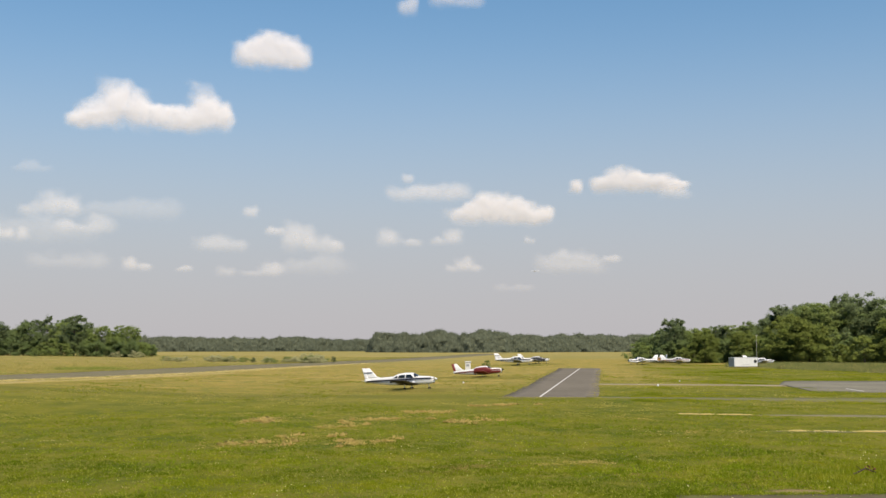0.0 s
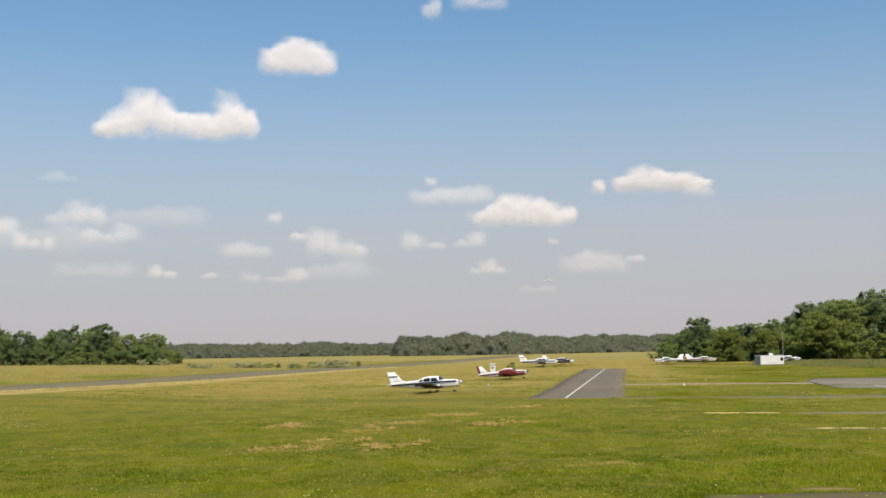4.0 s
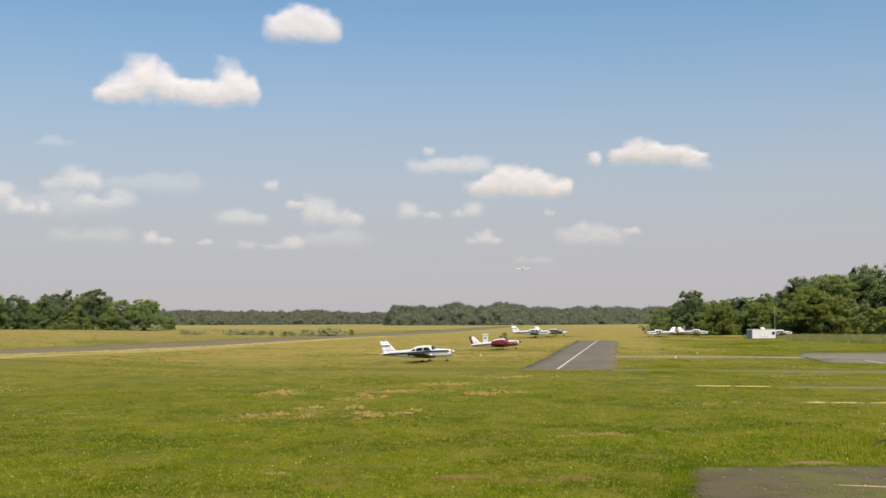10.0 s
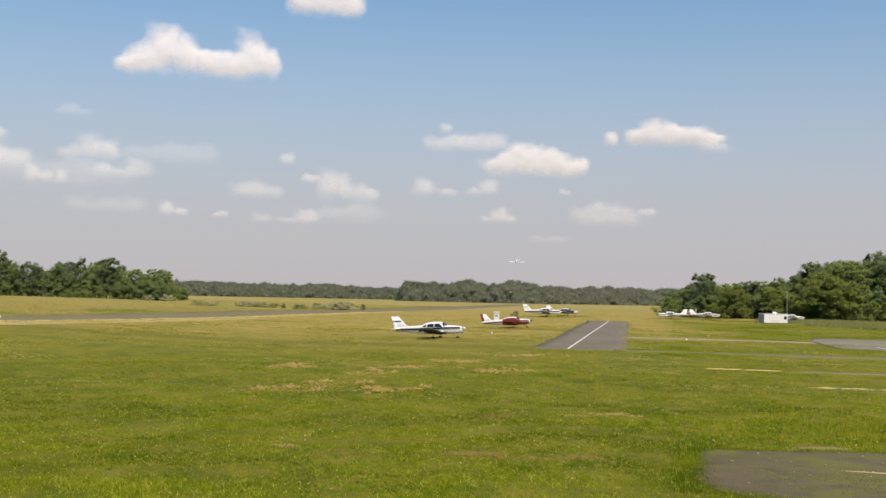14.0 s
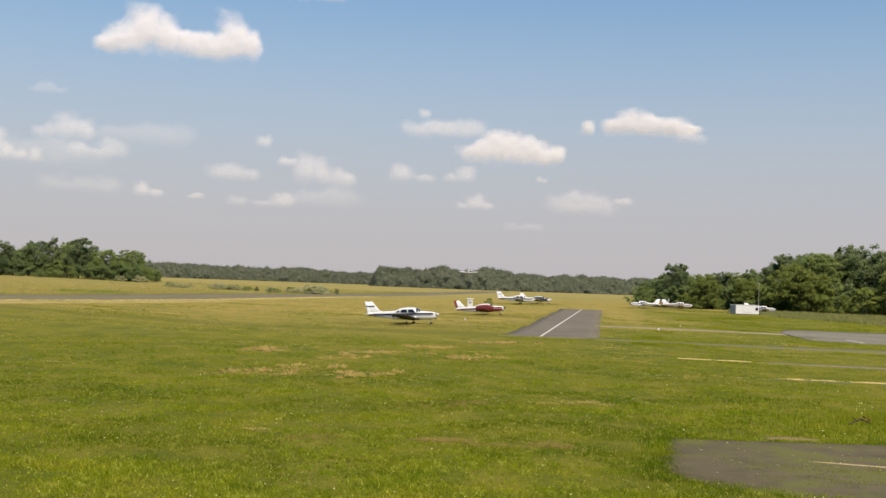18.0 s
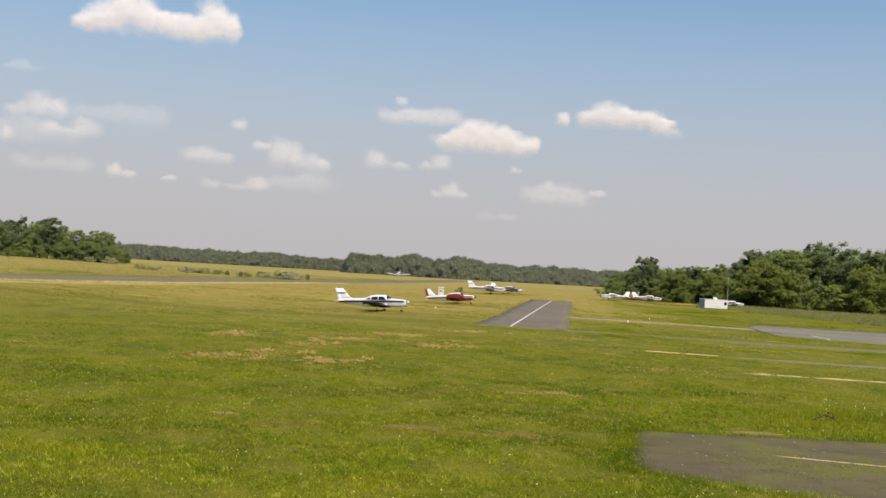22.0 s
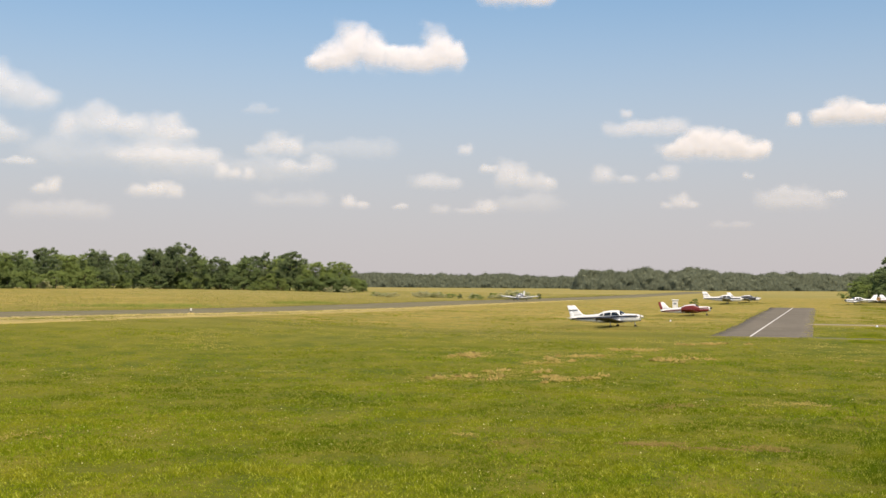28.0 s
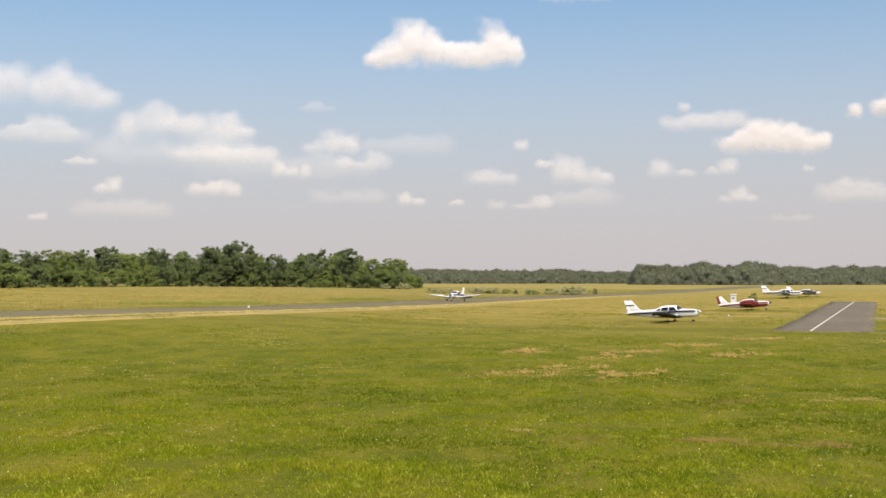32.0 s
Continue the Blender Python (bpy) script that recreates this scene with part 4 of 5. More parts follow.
# the left-hand wood: bearing, range, height, kind
for i, (az, r, h, k) in enumerate(((-10.3, 424, 5.6, 2), (-10.95, 430, 11.5, 2), (-12.1, 432, 11.2, 2), (-13.3, 436, 15.4, 1), (-14.5, 438, 15.6, 3), (-15.5, 434, 12.0, 0), (-16.6, 430, 12.2, 4), (-17.7, 430, 13.2, 0),
                                   (-18.6, 428, 16.8, 4), (-19.7, 420, 15.0, 1), (-21.1, 410, 12.4, 0), (-22.2, 400, 13.2, 4), (-23.3, 390, 11.2, 2), (-24.6, 370, 13.0, 1), (-25.7, 360, 11.2, 0), (-26.7, 345, 10.8, 2),
                                   (-27.9, 330, 10.0, 4), (-29.0, 310, 10.0, 0), (-30.4, 300, 11.0, 1), (-32.0, 290, 11.0, 4), (-33.6, 285, 10.5, 0))):
    h *= 0.96
    plant(KINDS[k], *polar(az, r), h, 1.0 if k != 3 else 0.62, i)
    for j in range(2):
        plant(KINDS[rt.choice((0, 1, 2, 4))], *polar(az + rt.uniform(-0.7, 0.7), r + rt.uniform(6, 40)), h * rt.uniform(0.72, 0.92), rt.uniform(1.0, 1.35), i * 5 + j)
    for j in range(2):
        plant(BUSH[rt.choice((0, 1, 0))], *polar(az + rt.uniform(-0.6, 0.6), r - rt.uniform(1, 7)), rt.uniform(3.6, 6.4), 1.25, i * 3 + j)
# the right-hand wood
for i, (az, r, h, k) in enumerate(((13.5, 335, 6.6, 1), (13.85, 325, 7.6, 4), (14.3, 305, 8.4, 0), (15.0, 292, 11.4, 1), (16.0, 292, 8.8, 2), (16.7, 296, 9.0, 0), (17.3, 294, 9.7, 1), (18.0, 292, 9.4, 2), (18.6, 292, 10.2, 0), (19.5, 292, 11.6, 4),
                                   (20.0, 290, 14.6, 1), (20.8, 288, 14.4, 0), (21.6, 284, 14.4, 2), (22.35, 288, 17.0, 5), (22.75, 290, 17.8, 5), (23.2, 286, 16.6, 4), (24.2, 284, 15.0, 0), (25.4, 280, 15.6, 1), (26.8, 276, 15.0, 2), (28.4, 270, 15.0, 4))):
    h *= 0.95
    plant(KINDS[k], *polar(az, r), h, 1.0 if k != 5 else 0.8, 40 + i)
    for j in range(2):
        plant(KINDS[rt.choice((0, 1, 2, 4))], *polar(az + rt.uniform(max(-0.5, 13.5 - az), 0.6), r + rt.uniform(5, 30)), h * rt.uniform(0.75, 0.92), rt.uniform(0.9, 1.15), i * 5 + j)
    for j in range(4):
        plant(BUSH[rt.choice((0, 1, 0, 1))], *polar(az + rt.uniform(max(-0.6, 13.4 - az), 0.6), r - rt.uniform(1, 9)), rt.uniform(2.4, 5.4) * (1.0 if az < 19 else 1.35), 1.15, i * 3 + j)
for i, (az, r, h, spread) in enumerate(((16.4, 284, 8.0, 1.0), (18.2, 284, 7.6, 1.1), (20.3, 276, 11.2, 1.15), (21.1, 274, 9.6, 1.1), (25.0, 270, 11.0, 1.1))):
    plant(KINDS[6], *polar(az, r), h, spread, 300 + i)    # paler, yellower crowns that stand out from the edge
for i, (az, r, h, spread) in enumerate(((15.4, 282, 3.6, 1.1), (15.9, 281, 3.0, 1.2), (23.5, 268, 6.2, 1.2), (19.2, 278, 4.0, 1.2), (22.4, 270, 4.4, 1.3))):
    plant(BUSH[4], *polar(az, r), h, spread, 320 + i)
# shrubs beyond the runway, and one behind the parked aeroplanes
rs = random.Random(17)
for i, (az, r, n, wide) in enumerate(((-8.7, 345, 5, 0.6), (-7.2, 348, 4, 0.5), (-6.0, 350, 5, 0.7), (-4.6, 335, 3, 0.4), (-3.4, 345, 3, 0.4), (-2.1, 328, 9, 0.6))):
    for j in range(n):
        plant(BUSH[2 if rs.random() < 0.75 else 1], *polar(az + rs.uniform(-wide, wide), r + rs.uniform(-14, 14)), rs.uniform(0.9, 1.7) + (0.7 if i == 5 else 0.0), rs.uniform(1.5, 2.4), 90 + i * 9 + j)
for i, (az, r, h, k, w) in enumerate(((-1.3, 330, 1.8, 3, 0.7), (-5.1, 330, 1.5, 3, 0.8), (6.05, 229, 1.35, 1, 0.9), (-10.6, 412, 2.2, 2, 1.4), (-15.0, 405, 2.6, 1, 0.9), (-11.4, 410, 1.8, 2, 1.3), (-24.5, 352, 2.4, 2, 1.0))):
    plant(BUSH[k], *polar(az, r), h, w, 150 + i)


def far_wood(seed=3):
    """The woods that close the airfield off far ahead: a lumpy canopy of merged crowns with a skin of leaves."""
    rng = np.random.default_rng(seed)
    table_a, table_h = (-40, -14, -9.4, -6.5, -2.4, -0.3, 0.4, 0.8, 2.5, 3.6, 4.7, 5.9, 7.4, 11, 13, 30), (15, 14, 13, 13, 13, 11, 12, 16, 15.5, 17.5, 14.5, 18, 14, 14.5, 14, 15)
    rise = np.linspace(0, 1, 15)
    for stand, back, gain in ((0, 0.0, 0.92), (0, 26.0, 1.0), (1, 0.0, 0.92), (1, 26.0, 1.0)):
        az = np.arange(-38, 1.2, 0.04) if stand == 0 else np.arange(0.28, 30, 0.04)
        row = stand * 2 + (back > 0)
        c = rng.uniform(az[0], az[-1], int(4.4 * (az[-1] - az[0])))
        w, h = rng.uniform(0.16, 0.75, len(c)), np.interp(c, table_a, table_h) * rng.uniform(0.80, 1.02, len(c)) * gain
        d = (az[:, None] - c) / w
        top = np.max(h * np.sqrt(np.clip(1 - 0.6 * d * d, 0, 1)), axis=1)
        top = np.maximum(top, (0.80 + 0.07 * np.sin(az * 9.1) + 0.05 * np.sin(az * 23.7)) * np.interp(az, table_a, table_h) * gain)
        base = (1000 if stand == 0 else np.interp(az, (0, 6, 30), (860, 860, 1148))) + back + 0 * az
        if stand:                                         # the nearer stand rounds off at its end
            end = np.clip((az - az[0]) / 0.4, 0, 1)
            top, base = top * np.sqrt(np.clip(end, 0.03, 1)), base + 10 * (1 - end) ** 2
        grid = []
        for a, t, r in zip(az, top, base):
            x, y = polar(a, r)
            g = float(ground_z(x, y))
            col = []
            for v in rise:
                at = Vector((a * 2.6, v * t * 0.16, row * 9))
                lump = noise.noise(at) + 0.55 * noise.noise(at * 2.7)
                z = t * v + 0.5 * lump * min(1.0, v * 3)
                x, y = polar(a + 0.03 * lump, r + 7.0 * v ** 1.6 - 2.6 * lump)
                col.append((x, y, g + z - 0.2))
            x, y = polar(a, r + 14)
            grid.append(col + [(x, y, g + t * 0.7)])
        G = np.array(grid)
        n, k = G.shape[:2]
        idx = np.arange(n * k).reshape(n, k)
        quads = np.stack([idx[:-1, :-1], idx[1:, :-1], idx[1:, 1:], idx[:-1, 1:]], -1).reshape(-1, 4)
        ob = part("far_wood", smooth(mesh_from("far_wood", G.reshape(-1, 3), quads)), LEAF_HAZED)
        tagged(ob, "long dark line of distant broadleaf woods", "woods", kind="stuff")
        near = np.flatnonzero((az > -11) & (az < 14.2))
        m = int(2400 * (az[near[-1]] - az[near[0]]))
        p = G[rng.choice(near, m), rng.integers(0, 15, m)] + rng.normal(0, 0.55, (m, 3))
        u, v = rng.normal(size=(m, 3)), rng.normal(size=(m, 3))
        u, v = (q / np.linalg.norm(q, axis=1)[:, None] * rng.uniform(0.2, 0.42, m)[:, None] for q in (u, v))
        skin_v = np.stack([p - u, p - v, p + u, p + v], 1).reshape(-1, 3)
        ob = part("far_leaves", mesh_from("far_leaves", skin_v, np.arange(4 * m).reshape(-1, 4)), LEAF_HAZED)
        tagged(ob, "leaf sprays along the distant woods", "leaves", kind="stuff")


far_wood()


# ---- grasses and straw ----
def paved(x, y):
    """True where asphalt lies, for arrays."""
    across = (x - RUN_P[0]) * RUN_N[0] + (y - RUN_P[1]) * RUN_N[1]
    on = (across > -10.0) & (across < 7.4)
    s = (x - 14.9) * TAX_D[0] + (y - 93.2) * TAX_D[1]
    o = (x - 14.9) * TAX_N[0] + (y - 93.2) * TAX_N[1]
    on |= (s > -0.2) & (s < 122) & (o > -3.7) & (o < 3.7)
    on |= (x > 18) & (y < 94 - (x - 18) * 0.21) & (y > 92.4 - (x - 18) * 0.46)
    on |= (x > 43) & (y > 104 - (x - 41) * 0.3) & (y < 133)
    on |= (x > 8.45 - 0.25 * (32.2 - y)) & (y > np.interp(x, PAD_X, PAD_NEAR)) & (y < 32.1)
    on |= (x > 11.45) & (x < 12.9) & (y > 32.1) & (y < 33.05)
    return on


def blades(name, x, y, height, width, lean, seed, per=4, lift=0.0, spread=0.05):
    rng = np.random.default_rng(seed)
    n = len(x)
    X, Y, Hh, Ww = (np.repeat(v, per) for v in (x, y, height, width))
    X = X + rng.normal(0, spread, n * per)
    Y = Y + rng.normal(0, spread, n * per)
    Z = ground_z(X, Y) + lift - 0.01
    a = rng.uniform(0, 2 * np.pi, n * per)
    b = rng.uniform(0, 2 * np.pi, n * per)
    hh = Hh * rng.uniform(0.5, 1.2, n * per)
    l = lean * hh * rng.uniform(0.2, 1.3, n * per)
    dx, dy = np.cos(a) * Ww, np.sin(a) * Ww
    V = np.stack([np.stack([X - dx, Y - dy, Z], 1), np.stack([X + dx, Y + dy, Z], 1), np.stack([X + np.cos(b) * l, Y + np.sin(b) * l, Z + hh], 1)], 1).reshape(-1, 3)
    return mesh_from(name, V, np.arange(len(V)).reshape(-1, 3))


def lawn():
    rng = np.random.default_rng(8)
    n = 330000
    az = np.radians(rng.uniform(-40, 27, n))
    r = np.exp(rng.uniform(np.log(15.0), np.log(115.0), n))
    x, y = r * np.sin(az), r * np.cos(az)
    keep = ~paved(x, y)
    clump = np.array([noise.noise(Vector((a * 0.5, b * 0.5, 0))) + 0.6 * noise.noise(Vector((a * 2.1, b * 2.1, 5))) for a, b in zip(x, y)])
    keep &= (rng.uniform(-1.1, 0.5, n) < clump) & (rng.uniform(0, 1, n) > ease(r + 12 * clump, 40, 95))
    x, y, r, clump = x[keep], y[keep], r[keep], clump[keep]
    h = (0.040 + 0.055 * np.clip(clump + 0.4, 0, 1.2)) * (1.0 - 0.55 * ease(r, 35, 90))
    me = blades("grass", x, y, h, 0.0042 + 0.00024 * r, 1.1, 9, 4)
    tagged(part("grass", me, GRASS), "short mown green grass with darker tufts", "grass", kind="stuff")
    m = 620
    az = np.radians(rng.uniform(-40, 27, m))
    r = np.exp(rng.uniform(np.log(15.0), np.log(60.0), m))
    x, y = r * np.sin(az), r * np.cos(az)
    k = ~paved(x, y) & (np.array([noise.noise(Vector((a * 0.22, b * 0.22, 9))) for a, b in zip(x, y)]) > -0.12)
    x, y = x[k], y[k]
    heads = leaf_cloud(4, [((float(a), float(b), float(ground_z(a, b)) + 0.10), (0.012, 0.012, 0.01)) for a, b in zip(x, y)], 3, 0.017)
    tagged(part("clover", heads, CLOVER), "white clover heads scattered in the grass", "clover", kind="stuff")


lawn()


def tussocks(label, n, r0, r1, seed, material, height, a0=-40, a1=27, thin=99):
    """Uneven tufts on the field between the lawn and the woods, clustered, never in rows."""
    rng = np.random.default_rng(seed)
    az = np.radians(rng.uniform(a0, a1, n))
    r = np.exp(rng.uniform(np.log(r0), np.log(r1), n))
    x, y = r * np.sin(az), r * np.cos(az)
    c = np.array([noise.noise(Vector((a * 0.11, b * 0.07, seed))) + 0.7 * noise.noise(Vector((a * 0.5, b * 0.3, seed + 2))) for a, b in zip(x, y)])
    k = ~paved(x, y) & (c > rng.uniform(-0.1, 0.9, n)) & (rng.uniform(0, 1, n) > 0.8 * ease(x, thin, thin + 25))
    x, y, r, c = x[k], y[k], r[k], c[k]
    me = blades("grass_tufts", x, y, height * (0.6 + np.clip(c, 0, 1)), 0.0045 + 0.00030 * r, 0.8, seed, 4, 0, 0.02 + 0.0011 * np.repeat(r, 4))
    tagged(part("grass_tufts", me, material), label, "grass", kind="stuff")


tussocks("lush grass tufts in the mown lawn, darkened for shadow gaps", 60000, 15, 75, 75, TUFT, 0.085)
tussocks("pale dry blades among the mown grass", 5000, 15, 60, 76, STRAW, 0.05)
tussocks("dry yellow grass tufts across the field", 90000, 70, 260, 71, MEADOW, 0.08, thin=30)
tussocks("green grass tufts across the field", 70000, 64, 170, 72, FIELD_GRASS, 0.09)
tussocks("green grass tufts between the old tracks", 30000, 88, 120, 73, FIELD_GRASS, 0.10, 13, 27)
tussocks("green grass tufts before the wood", 52000, 130, 262, 74, FIELD_GRASS, 0.10, 13.5, 27)


def strewn(label, path, width, count, seed, size=0.22, material=STRAW, flat=0.42, name="cut_hay"):
    """Cut stalks lying along a line on the turf, in heaps and gaps."""
    rng = np.random.default_rng(seed)
    p = np.array(path, float)
    t = rng.uniform(0, len(p) - 1, count)
    x = np.interp(t, np.arange(len(p)), p[:, 0])
    y = np.interp(t, np.arange(len(p)), p[:, 1])
    x, y = x + rng.normal(0, width * 0.4, count), y + rng.normal(0, width * 0.75, count)
    gap = np.array([noise.noise(Vector((a * 0.8, b * 0.8, seed))) for a, b in zip(x, y)])
    gap2 = np.array([noise.noise(Vector((a * 2.6, b * 2.6, seed + 3))) for a, b in zip(x, y)])
    k = 0.8 * gap + 1.1 * gap2 > (rng.uniform(-0.1, 0.6, count) if material is STRAW else rng.uniform(0.05, 0.75, count))
    x, y = x[k], y[k]
    me = blades(name, x, y, np.full(len(x), size * flat * 0.55), np.full(len(x), 0.009 + size * 0.02), 3.0, seed, 4, 0.04, 0.14)
    tagged(part(name, me, material), label, "hay", kind="stuff")


HAY = "pale cut hay lying in rows on the lawn"
ROWS = ([(-6.2, 64.8), (-4.3, 67.4)], [(-5.9, 49.7), (-4.0, 51.0), (-2.1, 54.7)], [(-1.9, 57.4), (0.1, 65.7), (2.6, 68.4)], [(-0.6, 50.0), (0.8, 51.4)], [(3.6, 72.4), (5.7, 73.9)],
        [(5.3, 64.2), (7.4, 66.5)], [(7.8, 81.4), (11.2, 83.2)], [(14.7, 67.5), (15.9, 65.7)], [(14.4, 54.3), (18.6, 55.9)])
for k, row in enumerate(ROWS):
    strewn(HAY, row, (1.5, 1.7, 2.2, 1.1, 1.2, 1.2, 1.2, 0.9, 1.0)[k], (760, 1200, 1700, 640, 520, 480, 480, 300, 260)[k], 131 + k, material=MOWN)
strewn(HAY, [(-4.0, 67.6), (0.5, 71.0), (4.0, 72.8)], 2.0, 800, 151, material=MOWN)
strewn(HAY, [(6.3, 40.6), (8.8, 41.9)], 0.7, 620, 36, material=MOWN)
strewn(HAY, [(19.0, 70.05), (21.0, 69.3), (22.7, 68.7)], 0.13, 3000, 34)
strewn(HAY, [(19.1, 56.05), (25.2, 54.75), (40, 51.7)], 0.08, 4200, 35)
strewn(HAY, [(-15.8, 29.2), (-13.2, 29.8)], 1.2, 420, 44, material=MOWN)
THIN = "worn brownish thatch where the lawn is thin"
strewn(THIN, [(1.8, 39.0), (3.6, 39.7), (5.3, 40.2)], 0.8, 1100, 161, material=THATCH)
strewn(THIN, [(-2.1, 29.2), (-1.7, 31.2), (-0.8, 32.6)], 1.6, 900, 162, 0.16, THATCH)
strewn(THIN, [(1.3, 30.8), (3.5, 30.2), (5.8, 30.0)], 0.42, 2600, 163, 0.16, THATCH)
strewn(THIN, [(8.1, 36.3), (10.4, 38.0)], 0.9, 350, 164, 0.16, THATCH)
strewn(THIN, [(11.0, 34.2), (14.5, 35.2)], 1.2, 450, 165, 0.16, THATCH)
strewn(THIN, [(-2.9, 31.7), (-2.6, 31.8)], 0.3, 40, 166, 0.16, MOWN)
strewn("dry straw along the runway's grassy edge", [run_xy(s, 9.6) for s in range(-170, 130, 20)], 2.2, 9000, 42, 0.4)
strewn("dry straw along the runway's grassy edge", [run_xy(s, 13.0) for s in range(-170, 60, 20)], 1.4, 4000, 43, 0.35)


def hay_heaps(seed=81):
    """Small raked heaps here and there along the hay rows."""
    rng = np.random.default_rng(seed)
    lobes = []
    for row in ROWS[:7]:
        p = np.array(row)
        for t in rng.uniform(0, len(p) - 1, 6 + 3 * len(p)):
            x, y = (float(np.interp(t, np.arange(len(p)), p[:, k]) + rng.normal(0, 0.75)) for k in (0, 1))
            k = rng.uniform(0.2, 0.75)
            lobes.append(((x, y, float(ground_z(x, y)) + 0.03), (0.55 * k, 0.4 * k, 0.16 * k)))
    tagged(part("hay_heaps", leaf_cloud(seed, lobes, 60, 0.07), MOWN), "small tan heaps of cut hay on the lawn", "hay", kind="stuff")


hay_heaps()


def verge(label, a, b, s0, s1, seed):
    """A strip of parched turf beside the runway, frayed along both edges."""
    bm = draped("dry_verge", lambda s: run_xy(s, a + ragged(s, 0.7, seed)), lambda s: run_xy(s, b + ragged(s, 0.8, seed + 2)), np.arange(s0, s1, 2.0), 0.02, 3)
    tagged(part("dry_verge", bm, VERGE), label, "verge", kind="structure")


verge("parched yellow verge along the runway", 8.0, 10.6, -190, 75, 11)
verge("parched yellow verge along the runway", 12.2, 16.2, -190, -20, 15)


def tyre_marks():
    """Bare brown ruts worn into the lawn."""
    for k, pts in enumerate(([(1.3, 30.75), (3.5, 30.1), (5.8, 29.9)],)):
        p = np.array(pts)
        f = lambda s: (float(np.interp(s, range(3), p[:, 0])), float(np.interp(s, range(3), p[:, 1])))
        bm = draped("rut", lambda s: (f(s)[0] - 0.1, f(s)[1] + 0.11 + ragged(s * 9, 0.22, k)), lambda s: (f(s)[0] + 0.1, f(s)[1] - 0.11 + ragged(s * 9, 0.22, k + 3)), np.linspace(0, 2, 22), 0.012, 2)
        tagged(part("rut", bm, EARTH), "worn bare brown rut in the lawn", "rut", kind="structure")


tyre_marks()
dirt = part("bare_patch", draped("bare_patch", lambda s: (11.3 + s, 32.95 + 0.3 * math.sin(s * 1.9) + ragged(s * 8, 0.25, 21)), lambda s: (11.3 + s, 32.15), np.linspace(0, 1.7, 18), 0.03, 3), SOIL)
tagged(dirt, "bare tan soil at the asphalt pad's edge", "soil", kind="structure")
gravel = part("gravel_patch", draped("gravel_patch", lambda s: run_xy(s, -12.4 + ragged(s, 0.6, 5)), lambda s: run_xy(s, -10.8 + ragged(s, 0.4, 6)), np.arange(58, 76, 1.5), 0.03, 2), GRAVEL)
tagged(gravel, "pale bare gravel beside the runway", "gravel", kind="structure")


def long_grass(name, label, n, place, height, width, material, seed, spread=0.35, lift=0.0):
    rng = np.random.default_rng(seed)
    x, y = place(rng, n)
    me = blades(name, x, y, height * rng.uniform(0.6, 1.15, len(x)), np.full(len(x), width), 0.45, seed, 4, lift, spread)
    tagged(part(name, me, material), label, "grass", kind="stuff")


def beyond_runway(rng, n):
    s, o = rng.uniform(-170, 330, n), -11.2 - 150 * rng.uniform(0, 1, n) ** 2.0
    x, y = RUN_P[0] + RUN_D[0] * s + RUN_N[0] * o, RUN_P[1] + RUN_D[1] * s + RUN_N[1] * o
    k = np.array([noise.noise(Vector((a * 0.05, b * 0.05, 2))) for a, b in zip(x, y)]) > rng.uniform(-0.8, 0.3, n)
    return x[k], y[k]


def before_wood(rng, n):
    az, r = np.radians(rng.uniform(17.5, 28, n)), rng.uniform(170, 272, n)
    edge = 232 - 7.0 * (np.degrees(az) - 17.5)
    k = r > edge
    return (r * np.sin(az))[k], (r * np.cos(az))[k]


def green_banks(rng, n):
    k = rng.integers(0, 4, n)
    x = np.take((-63.0, -57.5, -49.5, -46.5), k) + rng.normal(0, 2.6, n) * np.take((1.6, 1.0, 0.6, 0.8), k)
    return x, np.take((165.0, 172.0, 211.0, 215.0), k) + rng.normal(0, 1.6, n)


long_grass("tall_weeds", "dark green weeds along the runway's far side", 2600, green_banks, 0.55, 0.03, WEEDS_GREEN, 78, 0.3)
long_grass("meadow_grass", "tall dry yellow meadow grass beyond the runway", 60000, beyond_runway, 0.30, 0.022, MEADOW, 51)


def weedy_bank(rng, n):
    x, y = before_wood(rng, n)
    k = np.array([noise.noise(Vector((a * 0.25, b * 0.25, 6))) + 0.6 * noise.noise(Vector((a, b, 8))) for a, b in zip(x, y)]) > rng.uniform(-0.9, 0.5, len(x))
    return x[k], y[k]


long_grass("tall_weeds", "tall grey-green weeds before the wood", 42000, weedy_bank, 0.62, 0.035, WEEDS, 52, 0.5)
long_grass("tall_weeds", "pale seed heads among tall weeds", 1800, weedy_bank, 0.85, 0.022, MEADOW, 53, 0.6)
for k, (px, py) in enumerate(((4.15, 109.8), (15.5, 151.5), (32.4, 243.5), (39, 261), (59.5, 245.5), (67.3, 263), (68.6, 252.5), (80.5, 240), (69.6, 211))):
    long_grass("uncut_grass", "uncut yellowish grass round a parked aeroplane's wheels", 4200, lambda rng, n: (px + rng.normal(0, 2.3, n), py + rng.normal(-1.2, 1.6, n)), 0.24, 0.016, MEADOW, 60 + k)
long_grass("uncut_grass", "uncut yellowish grass round a parked aeroplane's wheels", 900, lambda rng, n: (4.0 + rng.normal(0, 2.6, n), 107.4 + rng.normal(0, 1.3, n)), 0.22, 0.018, MEADOW, 75, 0.2)
long_grass("uncut_grass", "uncut yellowish grass round a parked aeroplane's wheels", 700, lambda rng, n: (15.4 + rng.normal(0, 2.6, n), 149.2 + rng.normal(0, 1.3, n)), 0.22, 0.018, MEADOW, 76, 0.2)


